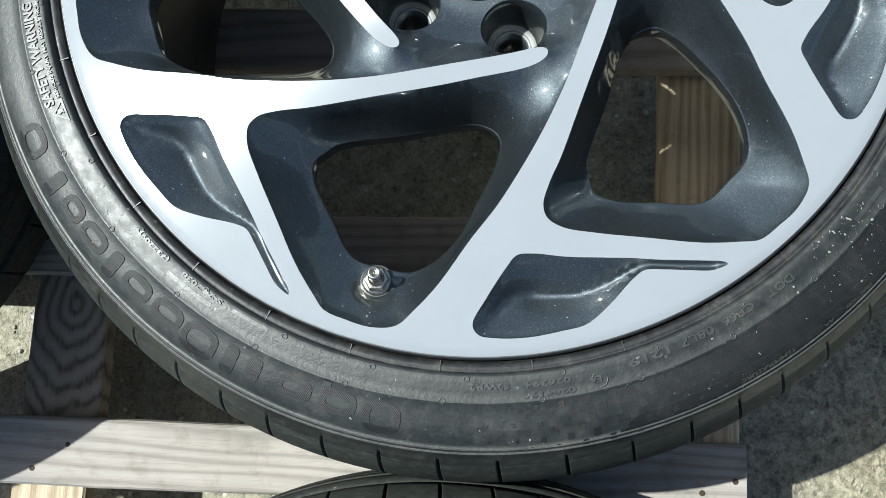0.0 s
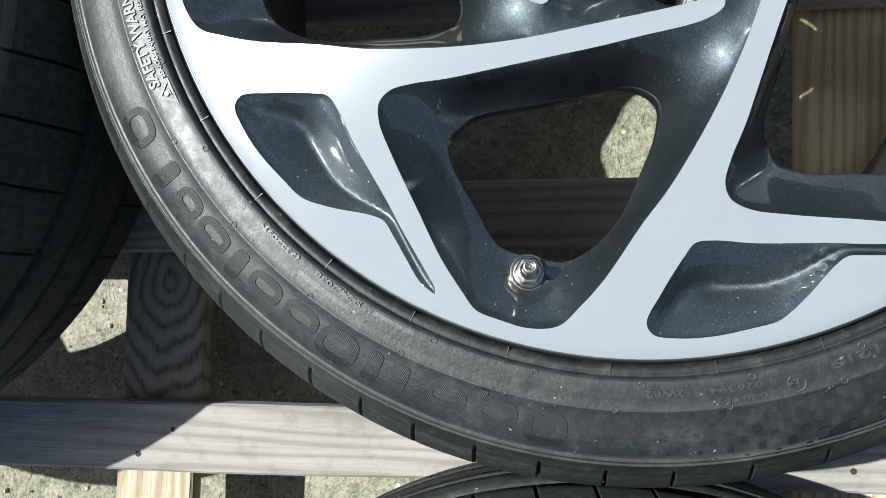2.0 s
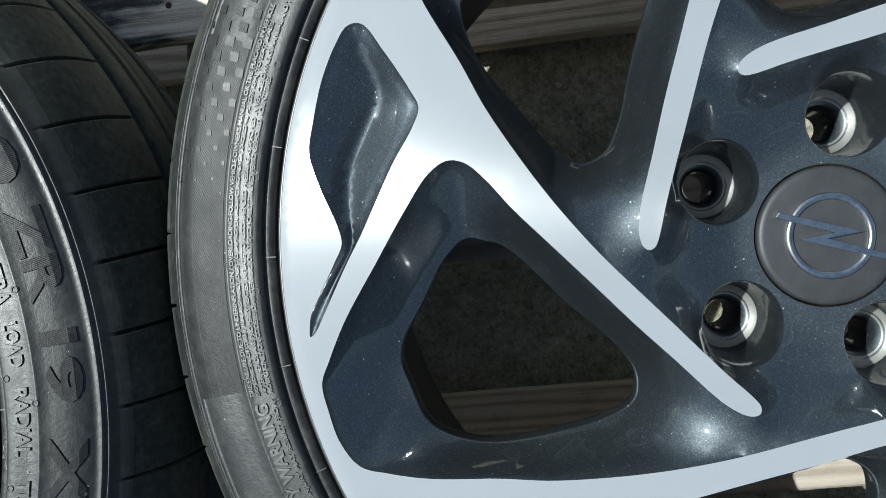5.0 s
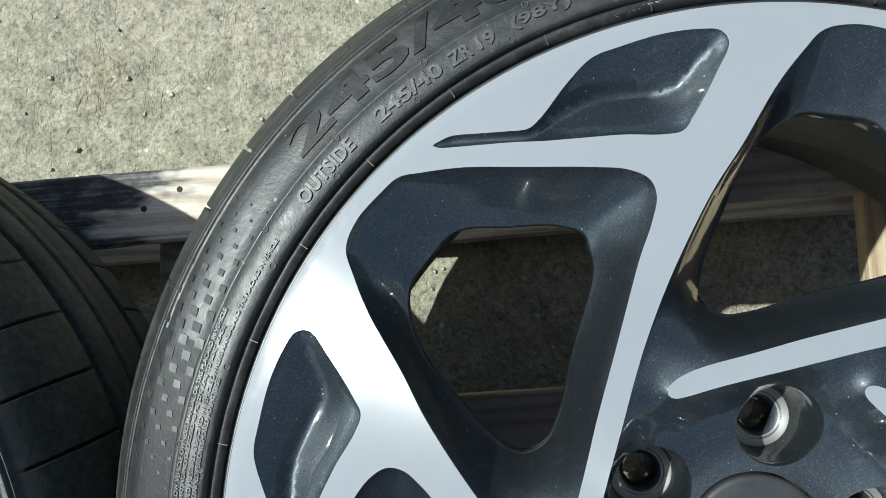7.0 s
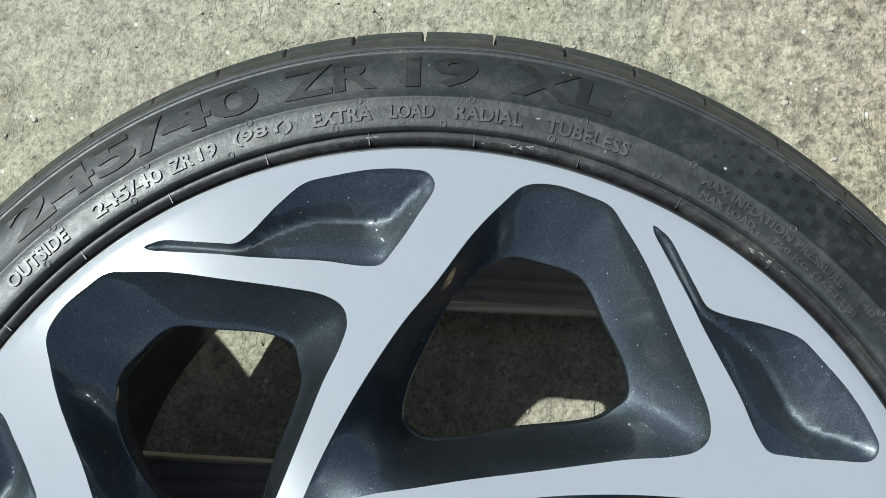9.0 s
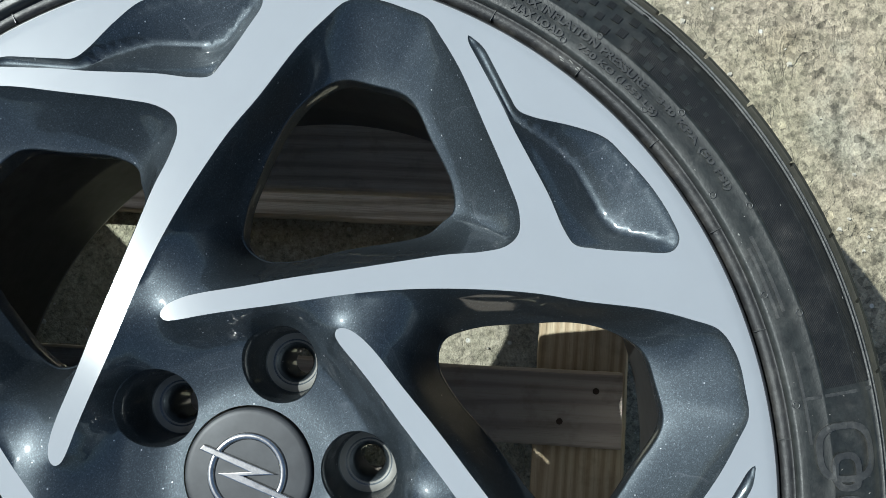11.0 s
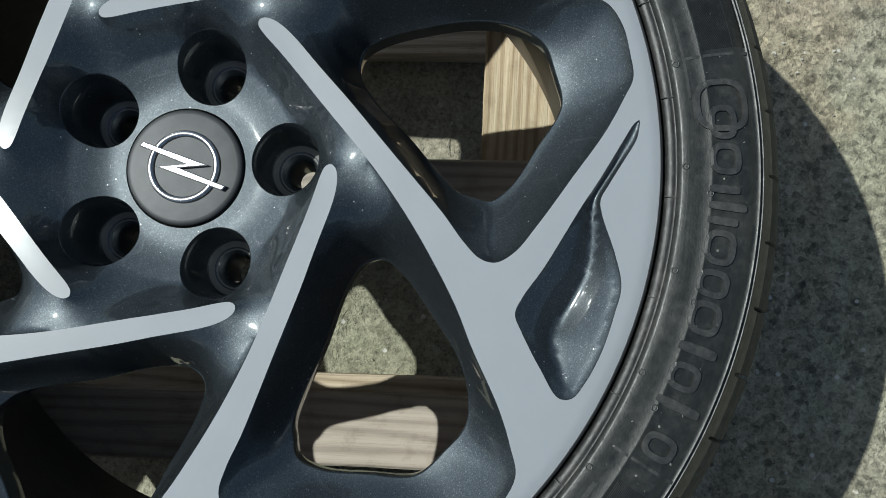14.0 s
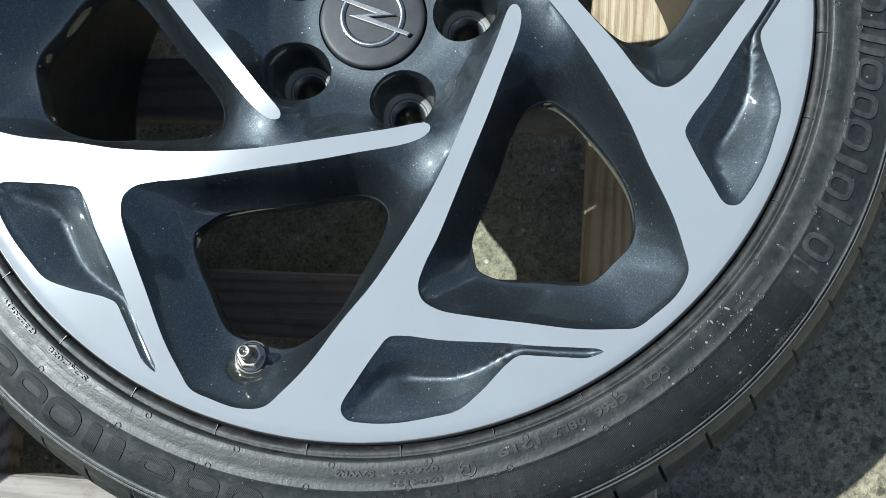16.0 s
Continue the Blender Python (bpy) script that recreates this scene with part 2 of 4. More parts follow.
def make_rubber(name, low, high, rough, hatch=0.0, dust=0.35, gloss=0.55):
    m, n, l, p = material(name)
    a = tex(n, l, "Noise", 14.0, 5, 0.6)
    b = tex(n, l, "Noise", 120.0, 4, 0.6)
    c = ramp(n, l, a.outputs["Fac"], [(0.33, low), (0.66, high)])
    specks = ramp(n, l, tex(n, l, "Voronoi", 75.0).outputs["Distance"], [(0.05, grey(1.0)), (0.09, grey(0.0))])
    gate = ramp(n, l, tex(n, l, "Noise", 26.0, 2, 0.5).outputs["Fac"], [(0.56, grey(0.0)), (0.68, grey(1.0))])
    c = mix(n, l, mix(n, l, 1.0, specks, gate, "MULTIPLY"), c, (0.34, 0.33, 0.29))
    smear = ramp(n, l, tex(n, l, "Noise", 38.0, 4, 0.7).outputs["Fac"], [(0.50, grey(0.0)), (0.80, grey(dust * 1.4))])
    c = mix(n, l, smear, c, (0.13, 0.12, 0.105))
    c = mix(n, l, 0.75, c, ramp(n, l, tex(n, l, "Noise", 210.0, 5, 0.75).outputs["Fac"], [(0.32, grey(0.45)), (0.5, grey(1.0)), (0.70, grey(1.9))]), "MULTIPLY")
    rub = ramp(n, l, tex(n, l, "Noise", 95.0, 6, 0.8).outputs["Fac"], [(0.55, grey(0.0)), (0.72, grey(0.5 * dust))])
    c = mix(n, l, rub, c, (0.20, 0.20, 0.18))
    l.new(ramp(n, l, b.outputs["Fac"], [(0.3, grey(rough - 0.06)), (0.7, grey(rough + 0.08))]), p.inputs["Roughness"])
    p.inputs["Specular IOR Level"].default_value = gloss
    scuff = tex(n, l, "Noise", 420.0, 3, 0.7)
    nrm = bump(n, l, b.outputs["Fac"], 0.12, 0.0006)
    nrm = bump(n, l, scuff.outputs["Fac"], 0.6, 0.0003, nrm)
    # fine rings and scratches that run round the tyre
    co = n.new("ShaderNodeTexCoord")
    flat = n.new("ShaderNodeVectorMath")
    flat.operation = "MULTIPLY"
    flat.inputs[1].default_value = (1, 1, 0)
    l.new(co.outputs["Object"], flat.inputs[0])
    far = n.new("ShaderNodeVectorMath")
    far.operation = "LENGTH"
    l.new(flat.outputs[0], far.inputs[0])
    wob = n.new("ShaderNodeMath")
    wob.operation = "MULTIPLY_ADD"
    l.new(tex(n, l, "Noise", 11.0, 3, 0.6).outputs["Fac"], wob.inputs[0])
    wob.inputs[1].default_value = 0.012
    l.new(far.outputs["Value"], wob.inputs[2])
    rings = n.new("ShaderNodeTexNoise")
    rings.noise_dimensions = "1D"
    rings.inputs["Scale"].default_value, rings.inputs["Detail"].default_value, rings.inputs["Roughness"].default_value = 420.0, 4.0, 0.75
    l.new(wob.outputs[0], rings.inputs["W"])
    patch = ramp(n, l, tex(n, l, "Noise", 21.0, 4, 0.6).outputs["Fac"], [(0.45, grey(0.0)), (0.66, grey(1.0))])
    lines = mix(n, l, patch, grey(0.5), rings.outputs["Fac"])
    nrm = bump(n, l, lines, 0.25, 0.0004, nrm)
    pale = ramp(n, l, lines, [(0.60, grey(0.0)), (0.75, grey(0.2))])
    c = mix(n, l, pale, c, (0.10, 0.098, 0.088))
    c = mix(n, l, 0.5, c, ramp(n, l, lines, [(0.32, grey(0.45)), (0.46, grey(1.0))]), "MULTIPLY")
    l.new(c, p.inputs["Base Color"])
    if hatch:
        w = n.new("ShaderNodeTexWave")
        w.inputs["Scale"].default_value = hatch
        co = n.new("ShaderNodeTexCoord")
        mp = n.new("ShaderNodeMapping")
        mp.inputs["Rotation"].default_value = (0, 0, 0.6)
        l.new(co.outputs["Object"], mp.inputs["Vector"])
        l.new(mp.outputs["Vector"], w.inputs["Vector"])
        nrm = bump(n, l, w.outputs["Fac"], 0.28, 0.0004, nrm)
        c2 = mix(n, l, 0.85, c, ramp(n, l, w.outputs["Fac"], [(0.25, grey(0.4)), (0.7, grey(1.0))]), "MULTIPLY")
        l.new(c2, p.inputs["Base Color"])
    l.new(nrm, p.inputs["Normal"])
    return m


def make_paint():
    m, n, l, p = material("anthracite_metallic_paint")
    fl = tex(n, l, "Voronoi", 2100.0)
    flake = ramp(n, l, fl.outputs["Color"], [(0.0, (0.050, 0.059, 0.066)), (0.70, (0.078, 0.092, 0.103)), (0.92, (0.125, 0.145, 0.158)), (1.0, (0.30, 0.32, 0.34))])
    dust = tex(n, l, "Voronoi", 150.0)
    dot = ramp(n, l, dust.outputs["Distance"], [(0.045, grey(1.0)), (0.075, grey(0.0))])
    gate = ramp(n, l, tex(n, l, "Noise", 30.0, 3, 0.6).outputs["Fac"], [(0.44, grey(0.0)), (0.55, grey(1.0))])
    c = mix(n, l, mix(n, l, 1.0, dot, gate, "MULTIPLY"), flake, (0.60, 0.61, 0.62))
    # outlines left by dried water
    tide = ramp(n, l, tex(n, l, "Noise", 24.0, 2, 0.45).outputs["Fac"], [(0.575, grey(0.0)), (0.583, grey(1.0)), (0.588, grey(0.25)), (0.62, grey(0.0))])
    tide_gate = ramp(n, l, tex(n, l, "Noise", 55.0, 2, 0.5).outputs["Fac"], [(0.48, grey(0.0)), (0.62, grey(0.22))])
    c = mix(n, l, mix(n, l, 1.0, tide, tide_gate, "MULTIPLY"), c, (0.30, 0.31, 0.32))
    l.new(c, p.inputs["Base Color"])
    p.inputs["Metallic"].default_value = 0.9
    l.new(ramp(n, l, tex(n, l, "Noise", 60.0, 4, 0.6).outputs["Fac"], [(0.3, grey(0.50)), (0.7, grey(0.56))]), p.inputs["Roughness"])
    p.inputs["Coat Weight"].default_value, p.inputs["Coat Roughness"].default_value, p.inputs["Coat IOR"].default_value = 1.0, 0.06, 1.6
    nrm = bump(n, l, fl.outputs["Distance"], 0.16, 0.0002)
    l.new(bump(n, l, tex(n, l, "Noise", 420.0, 2, 0.5).outputs["Fac"], 0.05, 0.0004, nrm), p.inputs["Normal"])
    return m


def make_machined():
    m, n, l, p = material("machined_aluminium")
    tang = n.new("ShaderNodeTangent")
    tang.direction_type, tang.axis = "RADIAL", "Z"
    l.new(tang.outputs["Tangent"], p.inputs["Tangent"])
    p.inputs["Anisotropic"].default_value, p.inputs["Anisotropic Rotation"].default_value = 0.78, 0.25
    cloud = tex(n, l, "Noise", 22.0, 4, 0.6)
    c = ramp(n, l, cloud.outputs["Fac"], [(0.3, (0.93, 0.915, 0.89)), (0.7, (0.96, 0.945, 0.92))])
    chip = ramp(n, l, tex(n, l, "Voronoi", 60.0).outputs["Distance"], [(0.02, grey(1.0)), (0.035, grey(0.0))])
    cg = ramp(n, l, tex(n, l, "Noise", 17.0, 2, 0.5).outputs["Fac"], [(0.6, grey(0.0)), (0.66, grey(1.0))])
    c = mix(n, l, mix(n, l, 1.0, chip, cg, "MULTIPLY"), c, (0.22, 0.21, 0.19))
    l.new(c, p.inputs["Base Color"])
    p.inputs["Metallic"].default_value = 1.0
    l.new(ramp(n, l, cloud.outputs["Fac"], [(0.3, grey(0.225)), (0.7, grey(0.245))]), p.inputs["Roughness"])
    # the turning marks are saw-toothed: their flanks lean outwards
    co = n.new("ShaderNodeTexCoord")
    flat = n.new("ShaderNodeVectorMath")
    flat.operation = "MULTIPLY"
    flat.inputs[1].default_value = (1, 1, 0)
    l.new(co.outputs["Object"], flat.inputs[0])
    out = n.new("ShaderNodeVectorMath")
    out.operation = "NORMALIZE"
    l.new(flat.outputs[0], out.inputs[0])
    lean = n.new("ShaderNodeVectorMath")
    lean.operation = "MULTIPLY_ADD"
    lean.inputs[1].default_value = (0.14, 0.14, 0.14)
    l.new(out.outputs[0], lean.inputs[0])
    l.new(co.outputs["Normal"], lean.inputs[2])
    world_n = n.new("ShaderNodeVectorTransform")
    world_n.vector_type, world_n.convert_from, world_n.convert_to = "NORMAL", "OBJECT", "WORLD"
    l.new(lean.outputs[0], world_n.inputs[0])
    l.new(world_n.outputs[0], p.inputs["Normal"])
    sheen = n.new("ShaderNodeBsdfPrincipled")
    l.new(mix(n, l, 1.0, c, (0.565, 0.592, 0.632), "MULTIPLY"), sheen.inputs["Base Color"])
    sheen.inputs["Metallic"].default_value, sheen.inputs["Roughness"].default_value = 1.0, 0.95
    both = n.new("ShaderNodeMixShader")
    both.inputs[0].default_value = 0.95
    l.new(p.outputs[0], both.inputs[1])
    l.new(sheen.outputs[0], both.inputs[2])
    l.new(both.outputs[0], n["Material Output"].inputs["Surface"])
    return m


def make_metal(name, color, rough):
    m, n, l, p = material(name)
    c = ramp(n, l, tex(n, l, "Noise", 300.0, 3, 0.6).outputs["Fac"], [(0.3, tuple(v * 0.75 for v in color)), (0.6, color)])
    l.new(c, p.inputs["Base Color"])
    p.inputs["Metallic"].default_value, p.inputs["Roughness"].default_value = 1.0, rough
    return m


def make_plain(name, color, rough, metal=0.0):
    m, n, l, p = material(name)
    t = tex(n, l, "Noise", 90.0, 4, 0.6)
    c = ramp(n, l, t.outputs["Fac"], [(0.3, tuple(v * 0.8 for v in color)), (0.7, tuple(v * 1.15 for v in color))])
    l.new(c, p.inputs["Base Color"])
    p.inputs["Roughness"].default_value, p.inputs["Metallic"].default_value = rough, metal
    l.new(bump(n, l, t.outputs["Fac"], 0.15, 0.0003), p.inputs["Normal"])
    return m


CONCRETE = make_concrete()
WOOD_X = make_wood("weathered_pallet_board_wood", ((0.31, 0.278, 0.245), (0.395, 0.352, 0.312), (0.435, 0.392, 0.35)), "x", weathered=0.9, old_shade_tones=(0.17, 0.255, 0.33), contrast=0.3)
# weathered dark end, deepened for shade; the rest lightened for sun, both as colour
WOOD_OLD_SHADED = make_wood("blue_grey_weathered_and_shaded_board_wood", ((0.50, 0.44, 0.36), (0.64, 0.58, 0.49), (0.70, 0.65, 0.56)), "x", weathered=1.0, reach=0.235, fade=0.03, old_shade_tones=(0.02, 0.075, 0.26))
WOOD_FOOT = make_wood("tan_pine_board_wood", ((0.37, 0.30, 0.22), (0.51, 0.42, 0.31), (0.59, 0.50, 0.39)), "x")
WOOD_Y = make_wood("sawn_pine_bearer_wood", ((0.47, 0.365, 0.24), (0.60, 0.485, 0.335), (0.68, 0.575, 0.415)), "y", weathered=0.2, contrast=0.6)
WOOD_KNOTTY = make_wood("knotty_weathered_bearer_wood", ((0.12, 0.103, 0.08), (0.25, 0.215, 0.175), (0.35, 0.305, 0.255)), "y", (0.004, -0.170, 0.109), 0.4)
RUBBER = make_rubber("black_tyre_rubber", (0.0100, 0.0114, 0.0102), (0.0195, 0.0212, 0.0190), 0.46, gloss=0.72, dust=0.20)
RUBBER_BEAD = make_rubber("glossy_bead_rubber", (0.009, 0.009, 0.010), (0.015, 0.015, 0.015), 0.46, dust=0.3, gloss=0.5)
RUBBER_TREAD = make_rubber("worn_tread_rubber", (0.022, 0.026, 0.023), (0.040, 0.044, 0.039), 0.68, dust=0.2, gloss=0.25)
RUBBER_HATCH = make_rubber("hatched_tyre_rubber", (0.006, 0.0064, 0.006), (0.012, 0.012, 0.0115), 0.5, hatch=360.0, dust=0.2, gloss=0.55)
# raised marks: a lighter, glossier rubber than the sidewall
RUBBER_RAISED = make_rubber("lighter_raised_rubber", (0.022, 0.022, 0.021), (0.040, 0.040, 0.037), 0.45, gloss=0.9)
PAINT = make_paint()
MACHINED = make_machined()
BARREL = make_plain("satin_grey_barrel_paint", (0.12, 0.12, 0.12), 0.42, 0.9)
CHROME = make_metal("chrome", (0.72, 0.70, 0.67), 0.22)
BRASS = make_metal("nickel_plated_brass", (0.62, 0.58, 0.50), 0.25)
BARE = make_plain("bare_cast_aluminium", (0.22, 0.215, 0.20), 0.5, 0.5)
CAP = make_plain("satin_dark_cap_plastic", (0.048, 0.050, 0.053), 0.50, 0.35)
FLECK = make_plain("pale_dried_dirt", (0.24, 0.235, 0.215), 0.85)
GRIT = make_plain("pale_stone_grit", (0.46, 0.43, 0.36), 0.9)
STEEL = make_plain("rusty_nail_steel", (0.055, 0.036, 0.026), 0.8, 0.2)

# ---- mesh helpers ----


def mesh_of(name, verts, faces, mats, picks=None, smooth=True):
    me = bpy.data.meshes.new(name)
    me.from_pydata([tuple(map(float, v)) for v in verts], [], [tuple(map(int, f)) for f in faces])
    for m in mats if isinstance(mats, (list, tuple)) else [mats]:
        me.materials.append(m)
    if picks is not None:
        me.polygons.foreach_set("material_index", np.asarray(picks, dtype=np.int32))
    if smooth:
        me.polygons.foreach_set("use_smooth", np.ones(len(me.polygons), dtype=bool))
    me.update()
    return me


def part(name, me, parent, label=""):
    """Links a mesh, or a bmesh's mesh, as one part under a thing or a part."""
    ob = new(name, me)
    ob.parent = parent
    return tagged(ob, label) if label else ob


def revolve(name, profile, count, mat, closed=False, smooth=True):
    """A turned body round z; profile: rows of radius and height."""
    a = np.arange(count) * 2 * np.pi / count
    pr = np.array(profile)
    n = len(pr)
    v = np.stack([np.outer(np.cos(a), pr[:, 0]), np.outer(np.sin(a), pr[:, 0]), np.tile(pr[:, 1], (count, 1))], -1).reshape(-1, 3)
    f = []
    for i in range(count):
        j = (i + 1) % count
        for k in range(n if closed else n - 1):
            q = (k + 1) % n
            f.append((i * n + k, j * n + k, j * n + q, i * n + q))
    return mesh_of(name, v, f, mat, smooth=smooth)


def boxes(name, rows, mat, bevel=0.002):
    """One mesh of a bevelled box, or of several; rows of x0, x1, y0, y1, z0, z1."""
    bm = bmesh.new()
    for x0, x1, y0, y1, z0, z1 in rows:
        g = bmesh.ops.create_cube(bm, size=1.0)
        bmesh.ops.transform(bm, verts=g["verts"], matrix=Matrix.Translation(((x0 + x1) / 2, (y0 + y1) / 2, (z0 + z1) / 2)) @ Matrix.Diagonal((x1 - x0, y1 - y0, z1 - z0, 1)))
    if bevel:
        bmesh.ops.bevel(bm, geom=bm.edges[:], offset=bevel, segments=2, affect="EDGES", profile=0.6)
    me = bpy.data.meshes.new(name)
    bm.to_mesh(me)
    bm.free()
    me.materials.append(mat)
    return me


def prism(name, outline, z0, z1, mat):
    """An upright body over a flat outline, with bevelled upper edges."""
    bm = bmesh.new()
    low = [bm.verts.new((x, y, z0)) for x, y in outline]
    face = bm.faces.new(low)
    up = bmesh.ops.extrude_face_region(bm, geom=[face])
    top = [v for v in up["geom"] if isinstance(v, bmesh.types.BMVert)]
    bmesh.ops.translate(bm, verts=top, vec=(0, 0, z1 - z0))
    rim_edges = [e for e in bm.edges if all(v in top for v in e.verts)]
    bmesh.ops.bevel(bm, geom=rim_edges, offset=0.0006, segments=2, affect="EDGES", profile=0.6)
    bmesh.ops.recalc_face_normals(bm, faces=bm.faces)
    me = bpy.data.meshes.new(name)
    bm.to_mesh(me)
    bm.free()
    me.materials.append(mat)
    return me


def spline(points, step, closed=True):
    """A smooth line through the points (Catmull-Rom, centripetal), at even steps."""
    p = np.asarray(points, float)
    n = len(p)
    out = []
    for i in range(n if closed else n - 1):
        p0, p1, p2, p3 = (p[(i + k) % n] if closed else p[min(max(i + k, 0), n - 1)] for k in (-1, 0, 1, 2))
        if not closed and i == 0:
            p0 = 2 * p1 - p2
        if not closed and i == n - 2:
            p3 = 2 * p2 - p1
        t1 = max(np.linalg.norm(p1 - p0), 1e-9) ** 0.5
        t2 = t1 + max(np.linalg.norm(p2 - p1), 1e-9) ** 0.5
        t3 = t2 + max(np.linalg.norm(p3 - p2), 1e-9) ** 0.5
        for t in np.linspace(t1, t2, 24, endpoint=False):
            a1 = p0 * (t1 - t) / t1 + p1 * t / t1
            a2 = p1 * (t2 - t) / (t2 - t1) + p2 * (t - t1) / (t2 - t1)
            a3 = p2 * (t3 - t) / (t3 - t2) + p3 * (t - t2) / (t3 - t2)
            b1 = a1 * (t2 - t) / t2 + a2 * t / t2
            b2 = a2 * (t3 - t) / (t3 - t1) + a3 * (t - t1) / (t3 - t1)
            out.append(b1 * (t2 - t) / (t2 - t1) + b2 * (t - t1) / (t2 - t1))
    if not closed:
        out.append(p[-1])
    q = np.array(out)
    if closed:
        q = np.vstack([q, q[:1]])
    s = np.r_[0, np.cumsum(np.linalg.norm(np.diff(q, axis=0), axis=1))]
    count = max(8, int(round(s[-1] / step)))
    at = np.linspace(0, s[-1], count, endpoint=not closed)
    return np.stack([np.interp(at, s, q[:, 0]), np.interp(at, s, q[:, 1])], 1)


def polar(rows, sector=0):
    r = np.array(rows, float)
    a = np.radians(r[:, 1] + 60 * sector)
    return np.stack([r[:, 0] * np.cos(a), r[:, 0] * np.sin(a)], 1)


def inside(pts, poly):
    """Which points lie in a closed outline."""
    res = np.zeros(len(pts), bool)
    nxt = np.roll(poly, -1, 0)
    for (x0, y0), (x1, y1) in zip(poly, nxt):
        if y0 == y1:
            continue
        cross = (y0 > pts[:, 1]) != (y1 > pts[:, 1])
        res ^= cross & (pts[:, 0] < (x1 - x0) * (pts[:, 1] - y0) / (y1 - y0) + x0)
    return res


# ---- ground ----
FACE = 0.377  # height of the machined face of the wheel above the ground
DECK = 0.129  # top of the pallet


def build_ground():
    c = np.unique(np.concatenate([np.linspace(-1.3, 1.0, 231), [-400, -120, -40, -14, -6, -3, -2, -1.6, 1.3, 1.8, 3, 6, 14, 40, 120, 400]]))
    n = len(c)
    xs, ys = np.meshgrid(c, c, indexing="ij")
    z = np.zeros_like(xs)
    near = (abs(xs) < 1.4) & (abs(ys) < 1.4)
    for i, j in zip(*np.nonzero(near)):
        x, y = xs[i, j], ys[i, j]
        z[i, j] = 0.0030 * noise.noise((x * 9, y * 9, 0)) + 0.0016 * noise.noise((x * 31, y * 31, 3)) - 0.002
    v = np.stack([xs, ys, z], -1).reshape(-1, 3)
    f = [(i * n + j, (i + 1) * n + j, (i + 1) * n + j + 1, i * n + j + 1) for i in range(n - 1) for j in range(n - 1)]
    return tagged(new("ground", mesh_of("ground", v, f, CONCRETE)), "rough weathered concrete yard with a pale greenish tint", "ground", kind="structure")


build_ground()


def build_grit():
    """Loose crumbs of stone lying on the concrete."""
    rng = random.Random(5)
    verts, faces = [], []
    for _ in range(420):
        x, y, s = rng.uniform(-0.75, 0.75), rng.uniform(-0.5, 0.55), rng.choice((0.0012, 0.0016, 0.002, 0.003))
        base = len(verts)
        for k in range(6):
            a = k * math.pi / 3 + rng.uniform(-0.3, 0.3)
            q = s * rng.uniform(0.7, 1.25)
            verts.append((x + q * math.cos(a), y + q * math.sin(a), -0.0015))
            verts.append((x + 0.6 * q * math.cos(a), y + 0.6 * q * math.sin(a), s * rng.uniform(0.25, 0.6)))
        for k in range(6):
            j = (k + 1) % 6
            faces.append((base + 2 * k, base + 2 * j, base + 2 * j + 1, base + 2 * k + 1))
        faces.append(tuple(base + 2 * k + 1 for k in range(6)))
    return tagged(new("stone_grit", mesh_of("stone_grit", verts, faces, GRIT, smooth=False)), "loose pale grit lying on the concrete", "grit", kind="stuff")


build_grit()

# ---- pallet ----
pallet = tagged(new("wooden_pallet"), "weathered softwood pallet with narrow spaced deck boards on bearers", "pallet")


def build_board(x0, x1, width, z0, z1, seed, mat, along="x"):
    """A sawn plank with slightly wavy edges, in its own place."""
    n = 60
    ln = x1 - x0
    verts, faces = [], []
    ch = 0.002
    ring = [(-1, 0, ch), (-1, 1, ch), (-1, 1, 0), (1, 1, 0), (1, 1, ch), (1, 0, ch), (1, 0, 0), (-1, 0, 0)]
    for i in range(n + 1):
        s = -ln / 2 + ln * i / n
        e0, e1 = (0.0016 * noise.noise((s * 7, seed * 3.1 + k, 1)) + 0.0006 * noise.noise((s * 60, seed * 5.3 + k, 2)) for k in (0, 1))
        h = 0.0008 * noise.noise((s * 9, seed * 2.7, 5))
        for side, top, c in ring:
            w = width / 2 + (e0 if side < 0 else e1)
            zz = (z1 + h if top else z0)
            inset = 0.0
            if c == 0:
                inset = ch
            else:
                zz += -ch if top else ch
            y = side * (w - inset)
            verts.append((s, y, zz) if along == "x" else (-y, s, zz))
    for i in range(n):
        for k in range(8):
            q = (k + 1) % 8
            faces.append((i * 8 + k, (i + 1) * 8 + k, (i + 1) * 8 + q, i * 8 + q))
    faces.append(tuple(range(7, -1, -1)))
    faces.append(tuple(n * 8 + k for k in range(8)))
    me = mesh_of("board", verts, faces, mat, smooth=False)
    bm = bmesh.new()
    bm.from_mesh(me)
    bmesh.ops.recalc_face_normals(bm, faces=bm.faces)
    bm.to_mesh(me)
    bm.free()
    return me


